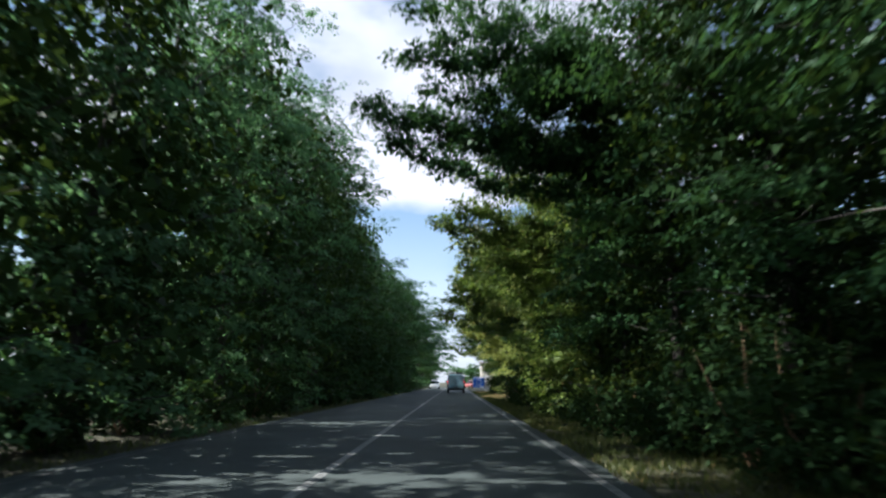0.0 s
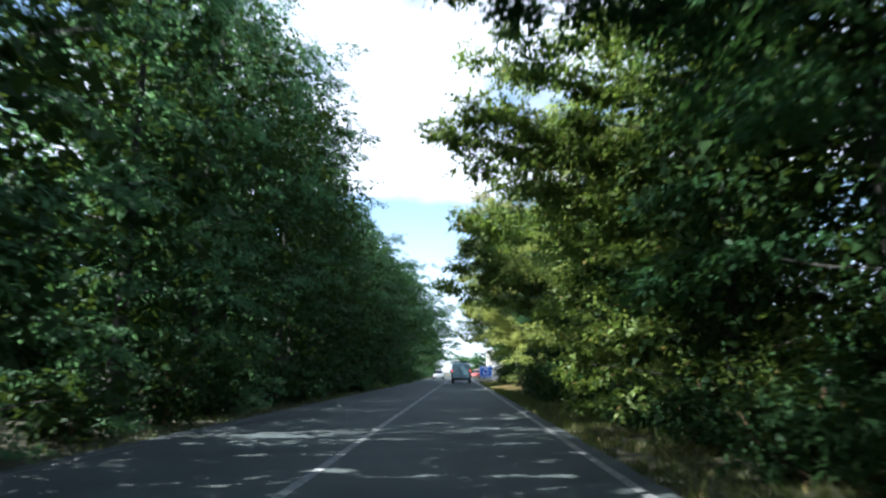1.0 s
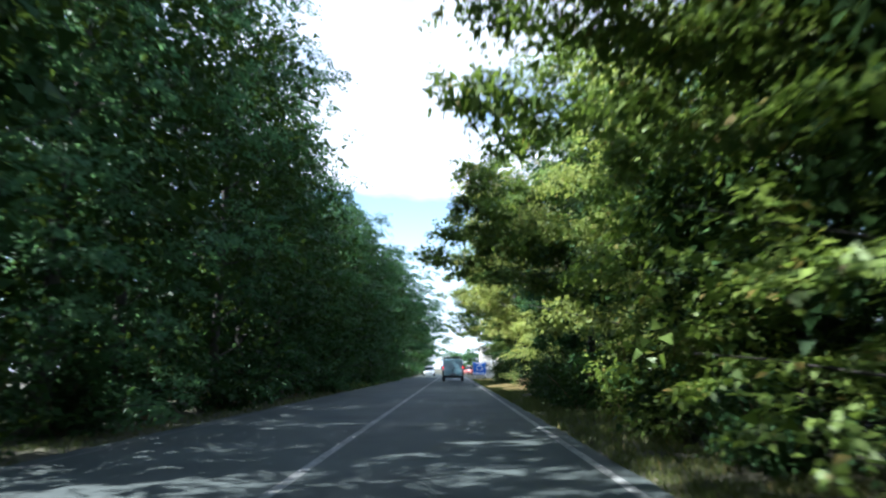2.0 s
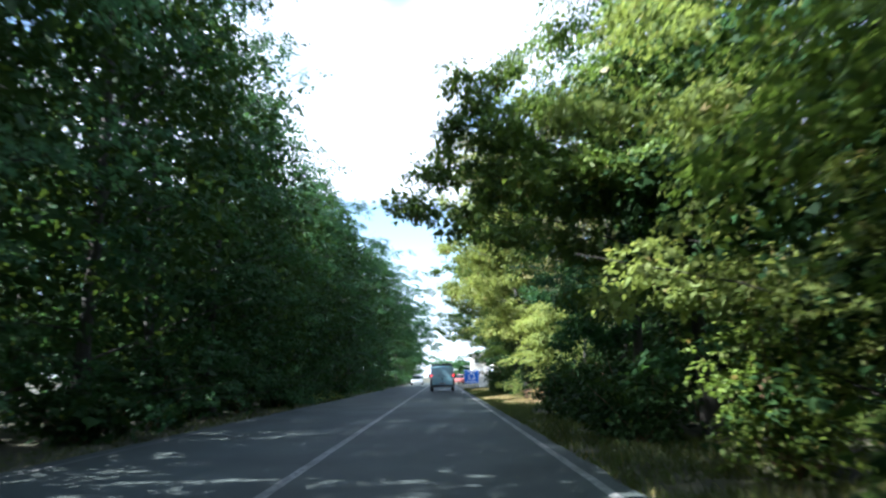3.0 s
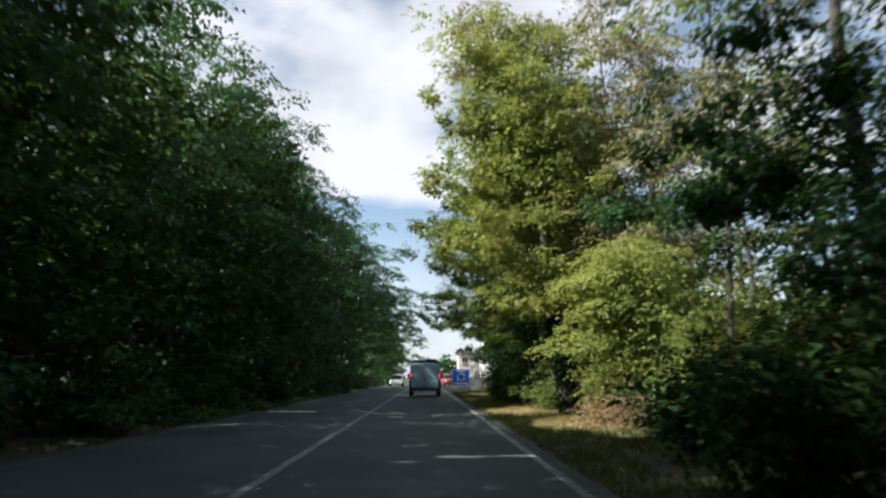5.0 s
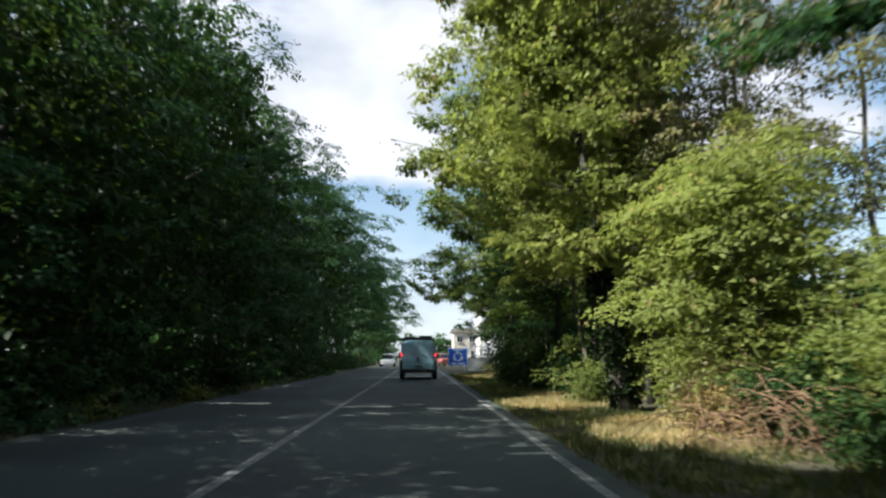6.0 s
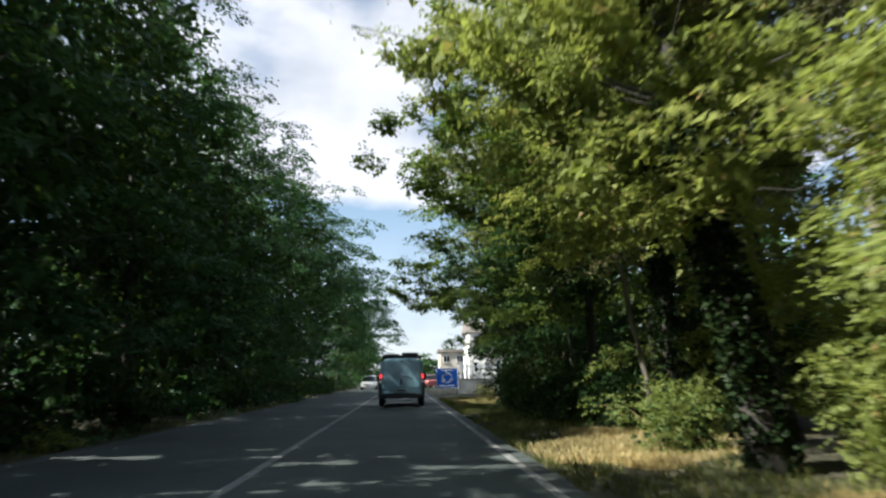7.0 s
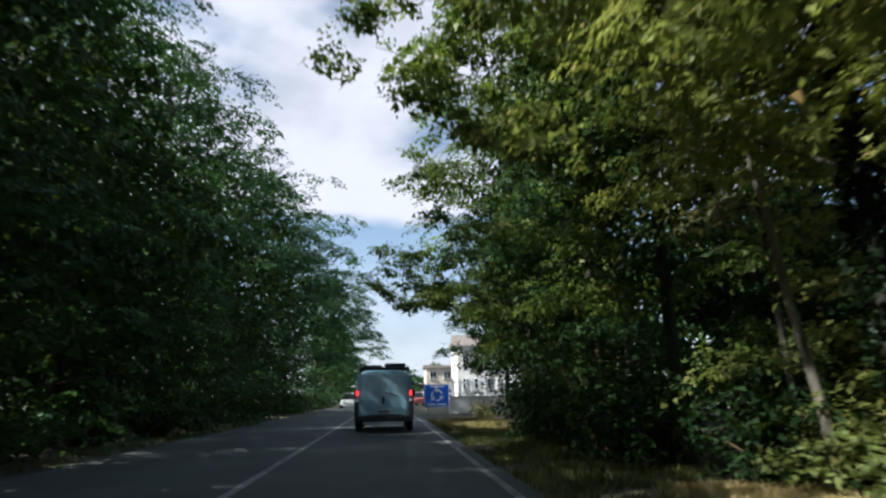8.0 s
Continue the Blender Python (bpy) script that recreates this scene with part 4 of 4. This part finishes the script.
def twig_tangle(at, seed, n=70):
    """Bare bramble canes: thin arching stems that cross one another."""
    rng = np.random.default_rng(seed)
    at = np.array(at, float)
    e = thing("brushwood_heap", at, "tangle of bare brown twigs lying in the shrubs", "brushwood")
    kk = np.linspace(0, 1, 9)[:, None]
    for k in range(n):
        s = rng.normal(0, 0.45, 3) * np.array([0.9, 0.9, 0]) + np.array([0, 0, rng.uniform(0.0, 0.65)])
        a, ln = rng.uniform(0, 2 * math.pi), rng.uniform(0.35, 1.2)
        d = np.array([math.cos(a), math.sin(a), rng.uniform(0.2, 1.1)])
        side = np.array([-math.sin(a), math.cos(a), 0.0]) * rng.normal(0, 0.5)
        line = s + (d * kk + side * kk ** 2 - np.array([0, 0, 1.0]) * rng.uniform(0.5, 1.5) * kk ** 2.2) * ln + np.cumsum(rng.normal(0, 0.018, (9, 3)), axis=0)
        line[:, 2] = np.maximum(line[:, 2], 0.02)
        v, f = tube_arrays(line, np.linspace(0.008, 0.003, 9) * rng.uniform(0.6, 1.5), 4)
        raw("twig", v, f, TWIG, e, True)


make_bush((5.1, 82.0, 0.03), 0.9, 0.8, 770, LEAF_DRY, "low brownish shrub before the garden wall", sprays=120)
twig_tangle((4.35, 44.9, 0.03), 11, 130)


# ---- vehicles ----
def loft(stations, sides=20, power=3.2):
    """A body from rounded cross-sections: rows of (y, half width, z bottom, z top, taper at the top)."""
    bm = bmesh.new()
    rings = []
    for y, w, z0, z1, taper in stations:
        ring = []
        for k in range(sides):
            a = 2 * math.pi * (k + 0.5) / sides
            c, s = math.cos(a), math.sin(a)
            ux = math.copysign(abs(c) ** (2 / power), c)
            uz = math.copysign(abs(s) ** (2 / power), s)
            zz = (uz + 1) / 2
            ring.append(bm.verts.new((ux * w * (1 - taper * max(0, zz - 0.45) / 0.55), y, z0 + (z1 - z0) * zz)))
        rings.append(ring)
    for a, b in zip(rings, rings[1:]):
        for k in range(sides):
            bm.faces.new((a[k], a[(k + 1) % sides], b[(k + 1) % sides], b[k]))
    bm.faces.new(list(reversed(rings[0])))
    bm.faces.new(rings[-1])
    bmesh.ops.recalc_face_normals(bm, faces=bm.faces)
    return bm


def disc(bm, c, r, half, segs=24):
    bmesh.ops.create_cone(bm, cap_ends=True, segments=segs, radius1=r, radius2=r, depth=half * 2,
                          matrix=Matrix.Translation(c) @ Matrix.Rotation(math.pi / 2, 4, "Y"))
    return bm


def make_wheel(parent, c, r, half):
    w = disc(bmesh.new(), (0, 0, 0), r, half)
    bmesh.ops.bevel(w, geom=[e for e in w.edges if len(e.link_faces) == 2 and any(len(f.verts) > 6 for f in e.link_faces)], offset=r * 0.14, segments=2, affect="EDGES")
    wheel = part("wheel", w, RUBBER, parent, "black rubber tyre")
    wheel.location = c
    s = 1 if c[0] > 0 else -1
    b = disc(bmesh.new(), (s * half * 0.9, 0, 0), r * 0.62, half * 0.16, 16)
    for k in range(5):
        a = k * 2 * math.pi / 5
        add_box(b, (s * half * 1.05, math.cos(a) * r * 0.34, math.sin(a) * r * 0.34), (0.02, r * 0.16, r * 0.5), 0, Matrix.Rotation(a - math.pi / 2, 4, "X"))
    part("rim", b, RIM_METAL, wheel, "grey steel wheel rim")


def make_van(at):
    v = thing("panel_van", at, "pale blue-grey panel van with roof rack and lit tail lamps", "van")
    st = [(0.0, 0.90, 0.34, 1.93, 0.10), (0.05, 0.94, 0.30, 1.97, 0.10), (0.6, 0.96, 0.27, 1.99, 0.11), (2.8, 0.96, 0.27, 1.98, 0.12), (3.35, 0.95, 0.27, 1.90, 0.16),
          (3.75, 0.94, 0.27, 1.55, 0.16), (4.1, 0.93, 0.27, 1.20, 0.10), (4.6, 0.88, 0.28, 1.05, 0.12), (4.82, 0.76, 0.32, 0.88, 0.12)]
    body = part("body", loft(st, 28, 6.0), VAN_PAINT, v, smooth=False)
    # the tailgate: one large pressed flap, with a lower panel under a crease
    g = part("tailgate", boxed((0, -0.022, 1.30), (1.50, 0.05, 1.10), 0.02), VAN_PAINT, v, "pale blue-grey tailgate with a pressed crease")
    part("lower_panel", boxed((0, -0.030, 0.63), (1.50, 0.06, 0.26), 0.02), VAN_PAINT, g)
    part("crease", boxed((0, -0.052, 0.80), (1.46, 0.03, 0.035), 0.01), VAN_PAINT, g)
    part("handle", boxed((-0.02, -0.062, 1.02), (0.075, 0.05, 0.24), 0.02), BLACK_PLASTIC, g, "black upright door handle")
    part("number_plate", boxed((0.0, -0.068, 0.66), (0.52, 0.012, 0.11), 0.003), PLATE, g, "pale blank number plate")
    part("plate_bar", boxed((0.0, -0.0765, 0.66), (0.40, 0.004, 0.05)), BLACK_PLASTIC, g)
    part("brake_light", boxed((0.0, -0.055, 1.83), (0.12, 0.03, 0.03), 0.008), RED_LENS, g, "small unlit dark red brake light")
    part("wiper", boxed((0.25, -0.06, 1.20), (0.42, 0.02, 0.02), 0.004, Matrix.Rotation(0.25, 4, "Y")), BLACK_PLASTIC, g)
    for s in (-1, 1):
        lamp = part("tail_lamp", boxed((s * 0.865, -0.02, 1.24), (0.075, 0.07, 0.16), 0.025), RED_LAMP, v, "tall lit red tail lamp")
        part("reversing_lens", boxed((s * 0.865, -0.052, 1.02), (0.09, 0.012, 0.08), 0.004), WHITE_LAMP, lamp)
        part("corner_post", boxed((s * 0.885, 0.0, 0.78), (0.14, 0.09, 0.66), 0.03), BLACK_PLASTIC, v, "black plastic corner trim")
        part("upper_post", boxed((s * 0.845, 0.0, 1.62), (0.08, 0.07, 0.46), 0.02), VAN_PAINT, v)
        m = part("mirror", boxed((s * 1.06, 3.35, 1.22), (0.16, 0.14, 0.30), 0.04), BLACK_PLASTIC, v, "black wing mirror")
        part("mirror_arm", boxed((s * 0.97, 3.36, 1.12), (0.14, 0.06, 0.06), 0.015), BLACK_PLASTIC, m)
        part("side_window", boxed((s * 0.935, 3.05, 1.48), (0.03, 0.75, 0.48), 0.01, Matrix.Rotation(-s * 0.12, 4, "Y")), GLASS_DARK, v, "dark cab side window")
        part("side_moulding", boxed((s * 0.965, 1.9, 0.62), (0.03, 2.6, 0.12), 0.01), BLACK_PLASTIC, v)
        part("headlamp", boxed((s * 0.66, 4.60, 0.86), (0.26, 0.22, 0.2), 0.05), WHITE_LAMP, v, "clear headlamp")
    part("windscreen", boxed((0, 3.66, 1.62), (1.42, 0.03, 0.62), 0.01, Matrix.Rotation(0.88, 4, "X")), GLASS_DARK, v, "dark raked windscreen")
    bump = part("rear_bumper", boxed((0, -0.09, 0.44), (1.86, 0.22, 0.20), 0.05), BLACK_PLASTIC, v, "black plastic rear bumper")
    part("step", boxed((0, -0.12, 0.555), (1.2, 0.14, 0.02), 0.006), BLACK_PLASTIC, bump)
    part("tow_beam", boxed((0, -0.20, 0.315), (1.30, 0.05, 0.07), 0.012), PLATE, v, "bright steel beam under the bumper")
    part("front_bumper", boxed((0, 4.80, 0.42), (1.70, 0.20, 0.26), 0.06), BLACK_PLASTIC, v)
    for s in (-1, 1):
        for y in (0.95, 3.95):
            make_wheel(v, (s * 0.84, y, 0.33), 0.33, 0.11)
    rack = part("roof_rack", boxed((0, 0.25, 2.06), (1.60, 0.045, 0.05), 0.012), BLACK_PLASTIC, v, "black roof rack with crossbars")
    for y in (1.05, 1.85, 2.6):
        part("crossbar", boxed((0, y, 2.06), (1.60, 0.045, 0.05), 0.012), BLACK_PLASTIC, rack)
    for s in (-1, 1):
        part("side_rail", boxed((s * 0.78, 1.42, 2.10), (0.04, 2.5, 0.04), 0.01), BLACK_PLASTIC, rack)
        for y in (0.25, 1.05, 1.85, 2.6):
            part("rack_foot", boxed((s * 0.80, y, 2.00), (0.05, 0.07, 0.12), 0.012), BLACK_PLASTIC, rack)
    return v


make_van((0.08, 69.6, 0.0))
for dx, w, h, col, lab in ((-0.42, 0.66, 0.07, BLACK_PLASTIC, "flat dark case lying on the roof rack"), (0.36, 0.70, 0.13, BLACK_PLASTIC, "dark folded bundle lying on the roof rack")):
    c = thing("roof_load", (0.08 + dx, 70.8, 2.085), lab, "luggage")
    part("shell", boxed((0, 0, h / 2), (w, 1.5, h), 0.04), col, c)
    part("strap", boxed((0, -0.3, h / 2), (w + 0.015, 0.05, h + 0.015), 0.01), STEEL, c)
    part("strap", boxed((0, 0.4, h / 2), (w + 0.015, 0.05, h + 0.015), 0.01), STEEL, c)


def make_car(at, turn, paint, label):
    c = thing("car", at, label, "car", "cars by the junction")
    c.rotation_euler = (0, 0, turn)
    part("body", loft([(-2.05, 0.74, 0.30, 0.80, 0.1), (-1.9, 0.82, 0.24, 0.90, 0.08), (-0.5, 0.85, 0.22, 0.95, 0.06), (0.9, 0.85, 0.22, 0.93, 0.06), (1.8, 0.80, 0.24, 0.78, 0.1), (2.05, 0.70, 0.30, 0.62, 0.1)], 20, 4.0), paint, c)
    cab = part("cabin", loft([(-1.6, 0.66, 0.85, 0.95, 0.1), (-1.1, 0.72, 0.85, 1.40, 0.2), (0.1, 0.74, 0.85, 1.46, 0.2), (0.7, 0.72, 0.85, 1.20, 0.2), (1.15, 0.68, 0.82, 0.93, 0.1)], 20, 4.0), GLASS_DARK, c, "dark car windows")
    part("roof", loft([(-1.05, 0.54, 1.37, 1.43, 0), (-0.5, 0.60, 1.41, 1.50, 0), (0.1, 0.58, 1.42, 1.49, 0), (0.25, 0.54, 1.39, 1.45, 0)], 16, 4.0), paint, cab)
    for s in (-1, 1):
        part("headlamp", boxed((s * 0.6, 1.93, 0.66), (0.26, 0.14, 0.12), 0.03), WHITE_LAMP, c, "clear headlamp")
        part("tail_lamp", boxed((s * 0.62, -1.98, 0.76), (0.22, 0.1, 0.14), 0.03), DEAD_LAMP, c, "red tail lamp")
        for y in (-1.25, 1.3):
            make_wheel(c, (s * 0.76, y, 0.30), 0.30, 0.1)
    return c


make_car((-3.6, 113.0, 0.0), math.pi, CAR_WHITE, "white hatchback waiting beyond the end of the trees")
make_car((2.9, 118.0, 0.05), 0.3, CAR_RED, "red hatchback standing at the junction")
make_car((4.6, 124.0, 0.05), 0.2, CAR_WHITE, "white hatchback standing at the junction")


# ---- the direction sign ----
def make_sign(at):
    s = thing("road_sign", at, "blue direction sign with white arrows on steel posts", "road sign")
    board = part("board", boxed((0, 0, 1.25), (1.62, 0.04, 1.45), 0.012), SIGN_BLUE, s, "blue sign board with a white rim")
    rim = bmesh.new()
    for c, z in (((0, -0.026, 1.935), (1.56, 0.008, 0.03)), ((0, -0.026, 0.565), (1.56, 0.008, 0.03)), ((-0.765, -0.026, 1.25), (0.03, 0.008, 1.33)), ((0.765, -0.026, 1.25), (0.03, 0.008, 1.33))):
        add_box(rim, c, z)
    part("rim", rim, SIGN_WHITE, board)
    # three bent arrows round a ring
    arrows = bmesh.new()
    for k in range(3):
        a0 = k * 2 * math.pi / 3 + 0.3
        pts = [(0.33 * math.cos(a0 + t), 0.33 * math.sin(a0 + t)) for t in np.linspace(0, 1.35, 9)]
        for p, q in zip(pts, pts[1:]):
            a = math.atan2(q[1] - p[1], q[0] - p[0])
            add_box(arrows, ((p[0] + q[0]) / 2, -0.027, 1.28 + (p[1] + q[1]) / 2), (math.dist(p, q) + 0.02, 0.008, 0.08), 0, Matrix.Rotation(-a, 4, "Y"))
        e = a0 + 1.5
        for sgn in (-1, 1):
            add_box(arrows, (0.33 * math.cos(e) + sgn * 0.06 * math.cos(e), -0.027, 1.28 + 0.33 * math.sin(e) + sgn * 0.06 * math.sin(e)), (0.20, 0.008, 0.07), 0, Matrix.Rotation(-(e + sgn * 0.8 - 1.57), 4, "Y"))
    part("arrow", arrows, SIGN_WHITE, board)
    for x, w, z in ((-0.35, 0.5, 0.72), (0.3, 0.6, 0.72), (0.0, 0.9, 1.82)):
        part("text_bar", boxed((x, -0.027, z), (w, 0.008, 0.07)), SIGN_WHITE, board)
    for x in (-0.55, 0.55):
        bm = bmesh.new()
        bmesh.ops.create_cone(bm, cap_ends=True, segments=12, radius1=0.035, radius2=0.035, depth=2.1, matrix=Matrix.Translation((x, 0.06, 0.95)))
        part("post", bm, STEEL, s, "grey galvanised post")
    for x in (-0.55, 0.55):
        for z in (0.8, 1.7):
            part("clamp", boxed((x, 0.05, z), (0.12, 0.09, 0.05), 0.008), STEEL, s)


make_sign((3.3, 90.0, -0.12))


# ---- buildings past the trees ----
def make_house(at, size, roof_h, wall, windows, label, door=None):
    w, d, h = size
    s = thing("house", at, label, "house")
    bm = bmesh.new()
    add_box(bm, (0, d / 2, h / 2), (w, d, h))
    body = part("wall", bm, wall, s)
    bm = bmesh.new()
    o = 0.35
    pts = [(-w / 2 - o, -o, h), (w / 2 + o, -o, h), (w / 2 + o, d + o, h), (-w / 2 - o, d + o, h), (-w / 2 - o, d / 2, h + roof_h), (w / 2 + o, d / 2, h + roof_h)]
    vs = [bm.verts.new(p) for p in pts]
    for f in ((0, 1, 5, 4), (2, 3, 4, 5), (0, 4, 3), (1, 2, 5), (3, 2, 1, 0)):
        bm.faces.new([vs[k] for k in f])
    bmesh.ops.recalc_face_normals(bm, faces=bm.faces)
    roof = part("roof", bm, ROOF_TILE, s, "brown tiled roof")
    for r in range(5):
        f = (r + 0.5) / 5
        part("tile_course", boxed((0, -o + (d / 2 + o) * f, h + roof_h * f + 0.03), (w + 2 * o, 0.10, 0.05), 0.01, Matrix.Rotation(math.atan2(roof_h, d / 2 + o), 4, "X")), ROOF_TILE, roof)
    for x, z, ww, hh in windows:
        win = part("window", boxed((x, -0.02, z), (ww, 0.06, hh), 0.01), SIGN_WHITE, s, "white window frame")
        for sx in (-1, 1):
            part("pane", boxed((x + sx * ww * 0.235, -0.055, z), (ww * 0.40, 0.02, hh * 0.86), 0.004), GLASS_DARK, win)
        part("sill", boxed((x, -0.09, z - hh / 2 - 0.03), (ww + 0.16, 0.16, 0.05), 0.01), KERB, win)
    if door:
        dd = part("door", boxed((door, -0.03, 1.03), (0.95, 0.06, 2.06), 0.01), BLACK_PLASTIC, s, "dark front door")
        part("handle", boxed((door + 0.35, -0.08, 1.0), (0.12, 0.04, 0.03), 0.008), STEEL, dd)
    return s


make_house((15.4, 132.0, 0.05), (12.5, 8.0, 7.4), 1.8, WHITEWASH, [(-5.2 + k * 1.5, z, 0.75, 1.5) for k in range(8) for z in (2.5, 5.6)], "white rendered two-storey house with rows of tall windows")
make_house((8.3, 150.0, 0.05), (4.4, 6.0, 5.4), 0.5, BEIGE_WALL, [(-1.1 + k * 2.2, 4.2, 1.1, 1.2) for k in range(2)] + [(-1.1, 1.7, 1.1, 1.2)], "beige rendered two-storey house", 1.2)


def make_wall(at, length):
    s = thing("garden_wall", at, "low pale garden wall with white pickets on top", "wall")
    part("base", boxed((0, 0, 0.5), (length, 0.28, 1.0), 0.02), WHITEWASH, s, "pale rendered base")
    part("coping", boxed((0, 0, 1.03), (length + 0.06, 0.36, 0.06), 0.015), KERB, s)
    for k in range(int(length / 0.42)):
        x = -length / 2 + 0.2 + k * 0.42
        bm = boxed((x, 0, 1.56), (0.17, 0.08, 1.0), 0.008)
        add_box(bm, (x, 0, 2.09), (0.10, 0.07, 0.10), 0.01, Matrix.Rotation(math.pi / 4, 4, "Y"))
        part("picket", bm, SIGN_WHITE, s)
    for z in (1.22, 1.88):
        part("rail", boxed((0, 0.062, z), (length, 0.04, 0.09), 0.006), SIGN_WHITE, s)


make_wall((8.7, 88.5, 0.04), 9.4)

# far woods closing the view
for i in range(26):
    x = -62 + i * 5.2
    make_tree((x + 1.5 * math.sin(i * 2.2), 178 + 9 * math.sin(i * 1.3), 0.0), (8.5 if abs(x) > 14 else 5.6) + 1.2 * math.sin(i * 1.9), 4.2, 0.6, 800 + i, LEAF_DARK, BARK,
              "distant green tree beyond the junction", limbs=13, sprays=16, per=7, size=0.6, width=0.7, group="distant trees", puff=1.2, core=300, simple=True)
